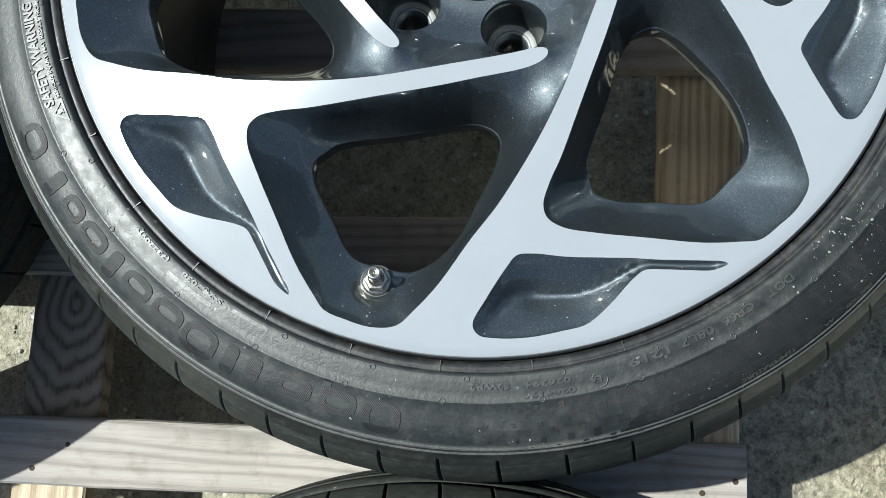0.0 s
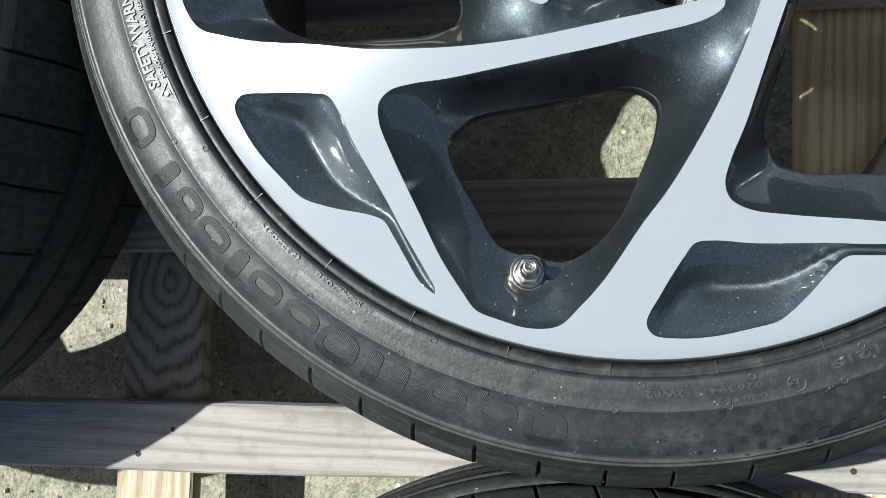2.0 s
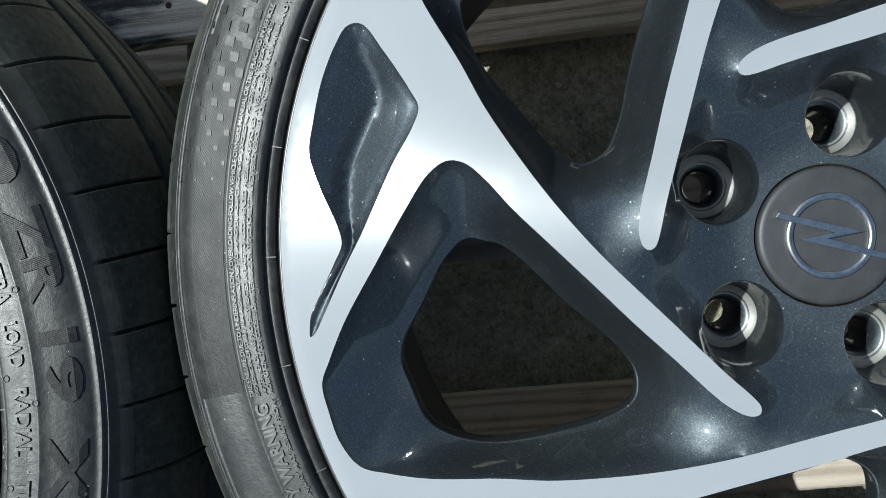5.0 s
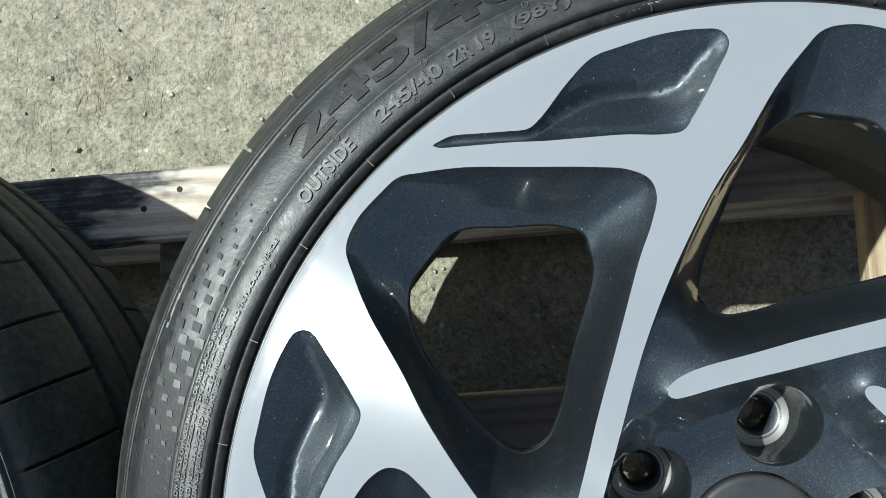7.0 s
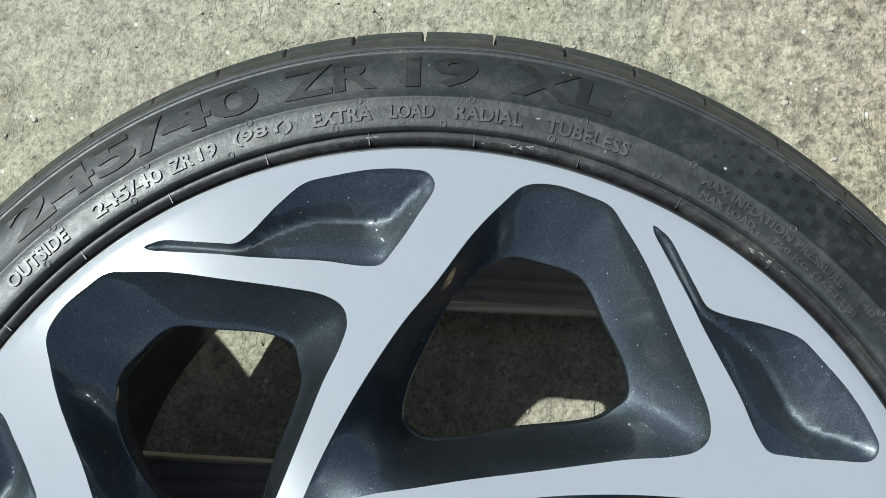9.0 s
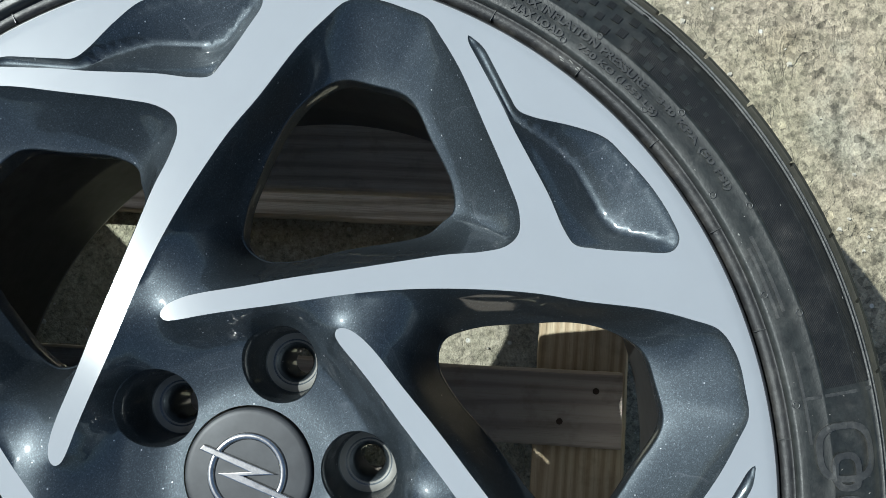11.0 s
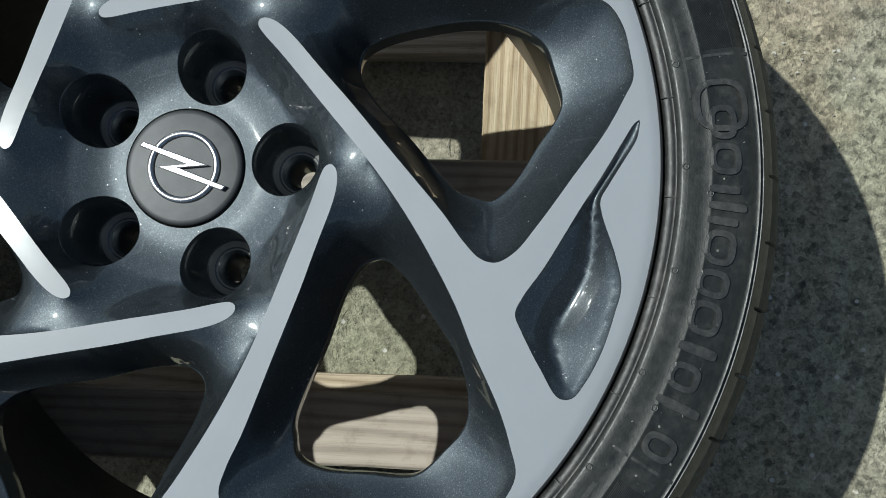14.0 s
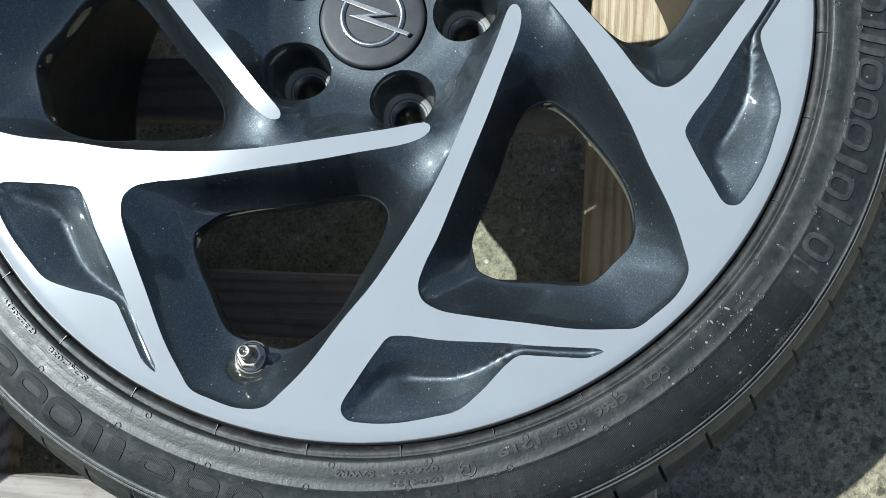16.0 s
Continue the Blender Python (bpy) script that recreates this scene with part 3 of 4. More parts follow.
BOARDS = [(0.2275, 0.058, -0.030, 0.225), (0.0345, 0.058, -0.022, 0.225), (-0.1555, 0.057, -0.024, 0.222), (-0.337, 0.057, -0.034, 0.214), (-0.53, 0.058, -0.02, 0.22), (-0.72, 0.056, -0.01, 0.22), (-0.91, 0.06, -0.02, 0.22)]
for i, (yc, width, slope, end) in enumerate(BOARDS):
    ob = part("deck_board", build_board(-0.615, end + 0.385, width, DECK - 0.02, DECK, 3 + i, WOOD_X if i else WOOD_OLD_SHADED), pallet)
    ob.matrix_basis = pose(-0.385, yc, 0, 0, 0, math.degrees(slope)) @ Matrix.Translation(((end + 0.385 - 0.615) / 2, 0, 0))
    rng = random.Random(40 + i)
    for x in (-0.39, -0.36, 0.178, 0.205):
        nail = part("nail", revolve("nail", [(0.0, 0.0002), (0.0012, 0.0004), (0.0021, 0.0003), (0.0026, 0.0002), (0.0028, -0.01)][::-1], 8, STEEL), ob)
        nail.matrix_basis = Matrix.Translation((x + 0.385 - (end + 0.385 - 0.615) / 2, rng.uniform(-0.016, 0.016), DECK))
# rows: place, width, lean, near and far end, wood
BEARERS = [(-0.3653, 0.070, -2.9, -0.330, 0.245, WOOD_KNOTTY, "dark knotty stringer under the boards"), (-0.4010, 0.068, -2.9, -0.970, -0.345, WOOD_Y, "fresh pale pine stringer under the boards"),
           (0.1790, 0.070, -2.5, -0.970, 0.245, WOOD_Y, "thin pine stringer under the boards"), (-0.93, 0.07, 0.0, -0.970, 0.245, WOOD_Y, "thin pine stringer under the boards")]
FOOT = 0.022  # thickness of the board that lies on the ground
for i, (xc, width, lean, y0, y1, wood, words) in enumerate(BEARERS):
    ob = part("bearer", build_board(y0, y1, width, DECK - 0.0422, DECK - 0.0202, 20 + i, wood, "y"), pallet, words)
    ob.matrix_basis = pose(xc, (y0 + y1) / 2, 0, 0, 0, lean)
    for y in (0.213, -0.156, -0.53, -0.91):
        if y0 < y < y1:
            block = part("block", boxes("block", [(-0.03, 0.03, -0.022, 0.022, FOOT, DECK - 0.0424)], WOOD_Y, 0.003), pallet)
            block.matrix_basis = pose(xc - math.tan(radians(lean)) * (y - (y0 + y1) / 2), y, 0)
for i, y in enumerate((0.2195, -0.1430, -0.53, -0.91)):
    ob = part("foot_board", build_board(-0.98, 0.215, 0.058, 0.0, FOOT, 31 + i, WOOD_FOOT), pallet, "tan board lying on the concrete")
    ob.matrix_basis = pose(-0.3825, y, 0, 0, 0, math.degrees(-0.03))

# ---- the wheel's face ----
# One sixth of each outline: radius in metres, angle in degrees.
WINDOW = [(0.0828, 51), (0.0819, 45), (0.0817, 39), (0.0822, 33), (0.0836, 27), (0.0859, 21), (0.0895, 15), (0.0945, 9), (0.1013, 3), (0.11, -3), (0.1208, -9), (0.1343, -15), (0.151, -21), (0.172, -27), (0.19, -31.6),
          (0.2175, -36.4), (0.2331, -39.2), (0.2437, -41.3), (0.2477, -44.5), (0.2476, -48.1), (0.2466, -51.1), (0.2407, -53.3), (0.2295, -57.4), (0.2126, -63.6), (0.1983, -70.8), (0.1899, -75.7), (0.1825, -78.0), (0.1745, -78.2),
          (0.164, -76.3), (0.15, -72), (0.1333, -66), (0.121, -60), (0.112, -54), (0.1054, -48), (0.1004, -42), (0.0966, -36), (0.0941, -30), (0.0929, -24), (0.0927, -18), (0.0928, -12), (0.0922, -7), (0.0905, -4.1), (0.088, -3.0), (0.0853, -3.9), (0.0839, -5.9)]
HOLE = [(0.1111, -28.91), (0.1206, -24.23), (0.1366, -25.61), (0.1597, -29.87), (0.1874, -34.34), (0.2031, -38.09), (0.2114, -41.55), (0.2125, -45.98), (0.2122, -51.56), (0.1966, -57.61), (0.1825, -64.14),
          (0.172, -66.97), (0.1633, -66.53), (0.1539, -65.56), (0.1254, -51.1), (0.1117, -38.03)]
POCKET = [(0.2468, 3.75), (0.2463, 2.7), (0.2448, 1.45), (0.2382, -1.15), (0.2314, -4.1), (0.2276, -6.25), (0.2290, -8.0), (0.2389, -12.72), (0.2455, -16.17), (0.2463, -19.41), (0.2471, -24.06), (0.2463, -28.02), (0.2443, -30.37),
          (0.2386, -31.14), (0.2242, -29.27), (0.207, -25.99), (0.2007, -24.19), (0.2009, -21.61), (0.2062, -16.66), (0.2128, -11.07), (0.2190, -7.1), (0.2255, -4.0), (0.2322, -1.0), (0.2392, 1.75), (0.2440, 3.35)]
VALLEY = [(0.2435, 2.3), (0.2350, -1.2), (0.2245, -6.0), (0.2270, -10.7), (0.2285, -14.7), (0.2250, -20), (0.2225, -25.0), (0.2305, -27.4), (0.2385, -29.4)]
VALLEY_Z = [-0.0030, -0.0055, -0.0070, -0.009, -0.013, -0.0165, -0.018, -0.0125, -0.0060]
VALVE_AT = (0.2205, -106.3)
RIM_R, CAP_R, LUG_R, LUG_AT, LUG_PHASE = 0.2564, 0.0342, 0.0205, 0.0580, 3.0


def face_z(r):
    return np.interp(r, [0.085, 0.12, 0.15, 0.2, 0.2530, 0.2564], [-0.0045, -0.0028, -0.0015, -0.0003, 0.0, -0.0012])


def hole_z(r):
    return np.interp(r, [0.108, 0.165, 0.215], [-0.049, -0.031, -0.026])


def hub_z(r):
    t = np.clip((r - 0.040) / 0.042, 0, 1)
    return -0.034 + 0.012 * t * t * (3 - 2 * t)


def build_face():
    """The front of the rim as one sheet: flat machined face, sloping painted flanks, pockets; with the openings' rear edges."""
    loop = spline(np.vstack([polar(WINDOW, -k) for k in range(6)]), 0.0016)
    holes = [spline(polar(HOLE, k), 0.0022) for k in range(6)]
    pockets = [spline(polar(POCKET, k), 0.0014) for k in range(6)]
    valleys = [spline(polar(VALLEY, k), 0.0022, closed=False) for k in range(6)]
    turn = lambda r, n, cx=0.0, cy=0.0: np.stack([cx + r * np.cos(np.arange(n) * 2 * np.pi / n), cy + r * np.sin(np.arange(n) * 2 * np.pi / n)], 1)
    lug_centres = [(LUG_AT * math.cos(radians(LUG_PHASE + 72 * k)), LUG_AT * math.sin(radians(LUG_PHASE + 72 * k))) for k in range(5)]
    lugs = [turn(LUG_R, 40, *c) for c in lug_centres]
    cap = turn(CAP_R, 80)
    closed = [turn(RIM_R, 420), loop, *holes, *pockets, *lugs, cap]
    pts, edges, n = [], [], 0
    for c in closed:
        edges += [(n + i, n + (i + 1) % len(c)) for i in range(len(c))]
        pts.append(c)
        n += len(c)
    for c in valleys:
        edges += [(n + i, n + i + 1) for i in range(len(c) - 1)]
        pts.append(c)
        n += len(c)

    def shifted(c, d):
        t = np.roll(c, -1, 0) - np.roll(c, 1, 0)
        t /= np.linalg.norm(t, axis=1, keepdims=True) + 1e-12
        nrm = np.stack([-t[:, 1], t[:, 0]], 1)
        return c + nrm * d
    extra = []
    probe = shifted(loop, 0.001)
    sgn = 1 if inside(probe[:50], loop).mean() > 0.5 else -1
    extra.append((shifted(loop, sgn * 0.0009), loop))
    for pk in pockets:
        s2 = 1 if inside(shifted(pk, 0.0005), pk).mean() > 0.5 else -1
        extra.append((shifted(pk, s2 * 0.0008), pk))
    for h in holes:
        s3 = 1 if inside(shifted(h, 0.0005), h).mean() > 0.5 else -1
        extra.append((shifted(h, -s3 * 0.0016), h))
    fixed_edge = np.vstack(pts)
    # even scatter of inner points, kept off the outlines
    g = 0.0027
    ii, jj = np.meshgrid(np.arange(-110, 111), np.arange(-126, 127), indexing="ij")
    grid = np.stack([(ii + 0.5 * (jj % 2)) * g, jj * g * 0.866], -1).reshape(-1, 2)
    grid = grid[np.hypot(grid[:, 0], grid[:, 1]) < RIM_R - 0.002]
    near_pts = np.vstack([fixed_edge] + [e[0] for e in extra])
    cell = 0.0017
    taken = {}
    for x, y in near_pts:
        taken.setdefault((int(x // cell), int(y // cell)), []).append((x, y))

    def free(x, y):
        cx, cy = int(x // cell), int(y // cell)
        for dx in (-1, 0, 1):
            for dy in (-1, 0, 1):
                for px, py in taken.get((cx + dx, cy + dy), ()):
                    if (px - x) ** 2 + (py - y) ** 2 < 0.0016 ** 2:
                        return False
        return True
    grid = np.array([p for p in grid if free(*p)])
    allp = np.vstack([fixed_edge, *[e[0] for e in extra], grid])
    from mathutils import kdtree
    from mathutils.geometry import delaunay_2d_cdt
    co, _, tris, *_ = delaunay_2d_cdt([Vector(p) for p in allp], edges, [], 0, 1e-6)
    P = np.array([tuple(v) for v in co])
    T = np.array([t for t in tris if len(t) == 3])
    c = P[T].mean(1)
    rc = np.hypot(c[:, 0], c[:, 1])
    keep = (rc < RIM_R) & ~inside(c, cap)
    for h in (*holes, *lugs):
        keep &= ~inside(c, h)
    T, c = T[keep], c[keep]
    dark = inside(c, loop)
    in_pocket = np.zeros(len(c), bool)
    for pk in pockets:
        in_pocket |= inside(c, pk)
    dark |= in_pocket
    used = np.unique(T)
    remap = -np.ones(len(P), int)
    remap[used] = np.arange(len(used))
    P, T = P[used], remap[T]
    r = np.hypot(P[:, 0], P[:, 1])
    Z = np.zeros(len(P))
    known = np.zeros(len(P), bool)
    silver_v = np.zeros(len(P), bool)
    silver_v[np.unique(T[~dark])] = True
    Z[silver_v], known[silver_v] = face_z(r[silver_v]), True
    pocket_v = np.zeros(len(P), bool)
    pocket_v[np.unique(T[in_pocket])] = True

    def nearest(c):
        d = np.full(len(P), 9.0)
        m = (r > np.hypot(c[:, 0], c[:, 1]).min() - 0.003) & (r < np.hypot(c[:, 0], c[:, 1]).max() + 0.003)
        idx = np.nonzero(m)[0]
        for s in range(0, len(idx), 4000):
            b = idx[s:s + 4000]
            d[b] = np.sqrt(((P[b][:, None] - c[None]) ** 2).sum(-1)).min(1)
        return d
    for line, _ in extra[:7]:
        m = (nearest(line) < 1e-5) & ~known
        Z[m], known[m] = face_z(r[m]) - 0.0013, True
    for k, h in enumerate(holes):
        m = nearest(h) < 1e-5
        Z[m], known[m] = hole_z(r[m]), True
    for k, v in enumerate(valleys):
        s = np.linspace(0, 1, len(v))
        zs = np.interp(s, np.linspace(0, 1, len(VALLEY_Z)), VALLEY_Z)
        for q, z in zip(v, zs):
            m = (abs(P[:, 0] - q[0]) < 1e-5) & (abs(P[:, 1] - q[1]) < 1e-5)
            Z[m], known[m] = z, True
    m = (r < 0.0795) & ~silver_v
    Z[m], known[m] = hub_z(r[m]), True
    # relax the painted flanks between the known heights
    e = np.vstack([T[:, [0, 1]], T[:, [1, 2]], T[:, [2, 0]]])
    e = np.unique(np.sort(e, 1), axis=0)
    w = 1 / (np.linalg.norm(P[e[:, 0]] - P[e[:, 1]], axis=1) + 1e-4)
    free_v = ~known
    deg = np.bincount(e[:, 0], w, len(P)) + np.bincount(e[:, 1], w, len(P))

    def lap(x):
        return deg * x - np.bincount(e[:, 0], w * x[e[:, 1]], len(P)) - np.bincount(e[:, 1], w * x[e[:, 0]], len(P))
    x = np.where(known, Z, -0.02)
    b = -lap(np.where(known, Z, 0.0)) * free_v
    y = np.where(free_v, -0.02, 0.0)
    res = (b - lap(y)) * free_v
    dvec = res / deg
    zz = res / deg
    rz = res @ zz
    for _ in range(900):
        ad = lap(dvec) * free_v
        al = rz / (dvec @ ad + 1e-30)
        y += al * dvec
        res -= al * ad
        zz = res / deg
        rz2 = res @ zz
        if rz2 < 1e-16:
            break
        dvec = zz + rz2 / rz * dvec
        rz = rz2
    Z = np.where(known, Z, y)
    # outside the hub the flanks are ruled facets between the face and the openings, with creases in the corners

    def reach(lines):
        tree = kdtree.KDTree(sum(len(q) for q in lines))
        ends = []
        for q in lines:
            base = len(ends)
            for i, p in enumerate(q):
                tree.insert((p[0], p[1], 0), base + i)
                ends.append((q[i - 1], p, q[(i + 1) % len(q)]))
        tree.balance()
        out = np.zeros(len(P))
        for i, p in enumerate(P):
            _, k, _ = tree.find((p[0], p[1], 0))
            best = 9.0
            for a0, b0 in ((ends[k][0], ends[k][1]), (ends[k][1], ends[k][2])):
                d = b0 - a0
                t = min(1.0, max(0.0, float((p - a0) @ d / (d @ d))))
                best = min(best, float(np.hypot(*(p - a0 - t * d))))
            out[i] = best
        return out
    d_face, d_open = reach([loop]), reach(holes)
    u = d_face / (d_face + d_open + 1e-9)
    top = face_z(r) - 0.0013
    facet = top + (1 - (1 - u) ** 1.25) * (hole_z(r) - top)
    share = np.clip((r - 0.112) / 0.03, 0, 1)
    flank = ~known & ~pocket_v & (r > 0.09)
    Z = np.where(flank, Z + share * share * (3 - 2 * share) * (facet - Z), Z)
    va, vr = radians(VALVE_AT[1]), VALVE_AT[0]
    seat = np.clip((0.0150 - np.hypot(P[:, 0] - vr * math.cos(va), P[:, 1] - vr * math.sin(va))) / 0.007, 0, 1) * ~silver_v
    Z = Z + seat * seat * (3 - 2 * seat) * (np.minimum(Z, -0.0238) - Z)
    soft = ~silver_v & (pocket_v | flank)
    for _ in range(1):
        avg = (np.bincount(e[:, 0], w * Z[e[:, 1]], len(P)) + np.bincount(e[:, 1], w * Z[e[:, 0]], len(P))) / deg
        Z = np.where(soft, Z + np.where(pocket_v, 0.15, 0.1) * (avg - Z), Z)
    near_lug = np.min([np.hypot(P[:, 0] - cx, P[:, 1] - cy) for cx, cy in lug_centres], axis=0)
    blend = ~silver_v & (r > 0.066) & (r < 0.108) & (near_lug > LUG_R + 0.0004) & (d_open > 0.0003)
    for _ in range(45):
        avg = (np.bincount(e[:, 0], w * Z[e[:, 1]], len(P)) + np.bincount(e[:, 1], w * Z[e[:, 0]], len(P))) / deg
        Z = np.where(blend, Z + 0.6 * (avg - Z), Z)
    return P, T, Z, dark, holes, lug_centres


P2, TRI, ZF, DARK, HOLE_LOOPS, LUGS = build_face()
BASE = FACE - DECK - 0.0005  # heights below are from the wheel's foot


def sheet(name, mask, mat):
    t = TRI[mask]
    u = np.unique(t)
    re = -np.ones(len(P2), int)
    re[u] = np.arange(len(u))
    v = np.c_[P2[u], ZF[u] + BASE]
    t = re[t]
    a, b, c = v[t[:, 0]], v[t[:, 1]], v[t[:, 2]]
    flip = np.cross(b - a, c - a)[:, 2] < 0
    t[flip] = t[flip][:, ::-1]
    return mesh_of(name, v, t, mat)


def skirt_mesh():
    """The painted inner edges of the six openings, down to the back of the spokes."""
    verts, faces = [], []
    for h in HOLE_LOOPS:
        n, base = len(h), len(verts)
        mid = h.mean(0)
        for depth, grow in ((0, 0), (0.0004, -0.010), (0.0014, -0.016), (0.016, 0.0)):
            for q in h:
                w = q + (q - mid) * grow
                verts.append((w[0], w[1], hole_z(np.hypot(*q)) + BASE - depth))
        for k in range(3):
            for i in range(n):
                j = (i + 1) % n
                faces.append((base + k * n + i, base + k * n + j, base + (k + 1) * n + j, base + (k + 1) * n + i))
    return mesh_of("opening_edge", verts, faces, PAINT)


# ---- the tyre ----
TYRE_PROFILE = [(0.2580, -0.0150), (0.2588, -0.0075), (0.2598, -0.0048), (0.2612, -0.0032), (0.2640, -0.0025), (0.2651, -0.0030), (0.2655, -0.0022), (0.2661, 0.0010), (0.2675, 0.0016), (0.2710, 0.0015), (0.2760, 0.0011),
                (0.2810, 0.0005), (0.2816, 0.0008), (0.2824, 0.0007), (0.2830, 0.0002), (0.2880, -0.0009), (0.2940, -0.0022), (0.3000, -0.0038), (0.3050, -0.0070), (0.3078, -0.0096), (0.3083, -0.0086), (0.3088, -0.0087), (0.3092, -0.0106),
                (0.3103, -0.0116), (0.3107, -0.0107), (0.3112, -0.0109), (0.3116, -0.0130), (0.3150, -0.0165), (0.3185, -0.0215), (0.3225, -0.0285), (0.3265, -0.0370), (0.3300, -0.0460), (0.3325, -0.0560), (0.3340, -0.0660)]


def side_z(r):
    return np.interp(r, [p[0] for p in TYRE_PROFILE], [p[1] for p in TYRE_PROFILE])


def build_tyre_mesh():
    """The tyre as one turned skin; the shoulder blocks and the ribs have their grooves."""
    top = list(TYRE_PROFILE)
    mid = -0.1227
    tread = [(0.3348, -0.0740)]
    ribs = [(-0.0830, -0.0920), (-0.1190, -0.1290)]
    for z0, z1 in ribs:
        rr = 0.3352 + 0.0018 * (1 - abs((z0 - mid) / 0.055))
        tread += [(rr, z0), (rr - 0.001, z0 - 0.0008), (rr - 0.007, z0 - 0.0018), (rr - 0.007, z1 + 0.0018), (rr - 0.001, z1 + 0.0008), (rr + 0.0004, z1)]
    half = top + tread
    prof = half + [(r, 2 * mid - z) for r, z in reversed(half)]
    prof = np.array(prof)
    # the shoulder blocks are of uneven length: angle of a groove and the blocks from it to the next row's
    runs = [(-141.7, 1), (-136.3, 1), (-130.7, 1), (-124.6, 1), (-118.8, 1), (-113.2, 4), (-88.4, 1), (-81.3, 1), (-74.4, 1), (-68.1, 1), (-62.7, 1), (-57.6, 1), (-51.9, 1), (-46.0, 10),
            (17.3, 1), (23.5, 1), (30.8, 1), (37.4, 2), (49.4, 1), (56.7, 1), (64.1, 1), (71.0, 11), (143.5, 1), (151.1, 1), (158.8, 1), (165.9, 8), (218.3, 0)]
    grooves = [a + (b - a) * k / blocks for (a, blocks), (b, _) in zip(runs, runs[1:]) for k in range(blocks)] + [218.3]
    cols = []  # angle and how deep the cross groove is there
    for a, b in zip(grooves, grooves[1:]):
        for f, g in ((0.0, 1.0), (0.27, 1.0), (0.33, 0.0), (0.45, 0.0), (0.25 * (b - a), 0.0), (0.5 * (b - a), 0.0), (0.75 * (b - a), 0.0), (b - a - 0.18, 0.0), (b - a - 0.05, 0.0)):
            cols.append((radians(a + f - 0.14), g))
    n = len(prof)
    depth = np.interp(prof[:, 1], [-0.083, -0.078, -0.060, -0.024, -0.0185, -0.0175], [0.0, 0.0050, 0.0068, 0.0050, 0.0024, 0.0])
    depth[prof[:, 1] < -0.084] = 0.0
    low = np.interp(prof[:, 1], [2 * mid + 0.0175, 2 * mid + 0.024, 2 * mid + 0.06, 2 * mid + 0.078, 2 * mid + 0.083], [0, 0.0050, 0.0068, 0.0050, 0.0])
    depth = np.where(prof[:, 1] < 2 * mid + 0.083, low, depth)
    lean = np.interp(prof[:, 1], [-0.2, -0.085, -0.02], [0.012, 0.012, 0.0])  # the grooves sweep round as they run in
    verts = []
    for a, g in cols:
        rad = prof[:, 0] - g * depth
        ang = a + lean
        verts.append(np.stack([rad * np.cos(ang), rad * np.sin(ang), prof[:, 1] + BASE], 1))
    m = len(cols)
    faces = []
    picks = []
    for i in range(m):
        j = (i + 1) % m
        for k in range(n - 1):
            faces.append((i * n + k, j * n + k, j * n + k + 1, i * n + k + 1))
            picks.append(1 if prof[k, 0] > 0.3160 else 2 if prof[k, 0] < 0.2655 else 0)
    return mesh_of("tyre", np.vstack(verts), faces, [RUBBER, RUBBER_TREAD, RUBBER_BEAD], picks)


def glyph_mesh(text):
    cu = bpy.data.curves.new("letters", "FONT")
    cu.body, cu.size, cu.extrude, cu.resolution_u, cu.offset = text, 1.0, 0.0, 3, 0.03
    ob = bpy.data.objects.new("letters", cu)
    scene.collection.objects.link(ob)
    dg = bpy.context.evaluated_depsgraph_get()
    me = bpy.data.meshes.new_from_object(ob.evaluated_get(dg))
    bpy.data.objects.remove(ob)
    bpy.data.curves.remove(cu)
    return me


def bend(name, verts, faces, a0, a1, r0, r1, lift, mat):
    """Lays flat shapes (x 0..1 along, y 0..1 outwards) on the sidewall from angle a0 to a1, between two radii, with raised edges."""
    v = np.array(verts, float)
    a = np.radians(a0 + (a1 - a0) * v[:, 0] - 0.4)
    r = r0 + (r1 - r0) * v[:, 1]
    z = side_z(r) + BASE + lift
    top = np.stack([r * np.cos(a), r * np.sin(a), z], 1)
    bottom = top - np.array([0, 0, lift + 0.0006])
    n = len(v)
    count = {}
    for f in faces:
        for i in range(len(f)):
            e = (f[i], f[(i + 1) % len(f)])
            count[tuple(sorted(e))] = count.get(tuple(sorted(e)), []) + [e]
    walls = [(e[1], e[0], e[0] + n, e[1] + n) for es in count.values() if len(es) == 1 for e in es]
    return mesh_of(name, np.vstack([top, bottom]), [tuple(f) for f in faces] + walls, mat, smooth=False)


def lettering(tyre, text, a0, a1, r0, r1, mat, lift=0.0008, name="lettering", label=""):
    me = glyph_mesh(text)
    bm = bmesh.new()
    bm.from_mesh(me)
    bpy.data.meshes.remove(me)
    ys = [p.co.y for p in bm.verts]
    low, tall = min(ys), max(ys) - min(ys)
    for k in range(1, 5 if r1 - r0 > 0.008 else 2):
        cut = low + tall * k / (5 if r1 - r0 > 0.008 else 2)
        bmesh.ops.bisect_plane(bm, geom=bm.verts[:] + bm.edges[:] + bm.faces[:], plane_co=(0, cut, 0), plane_no=(0, 1, 0))
    bm.verts.index_update()
    v = np.array([p.co[:2] for p in bm.verts])
    f = [tuple(p.index for p in q.verts) for q in bm.faces]
    bm.free()
    v = (v - v.min(0)) / (v.max(0) - v.min(0))
    return part(name, bend(name, v, f, a0, a1, r0, r1, lift, mat), tyre, label)


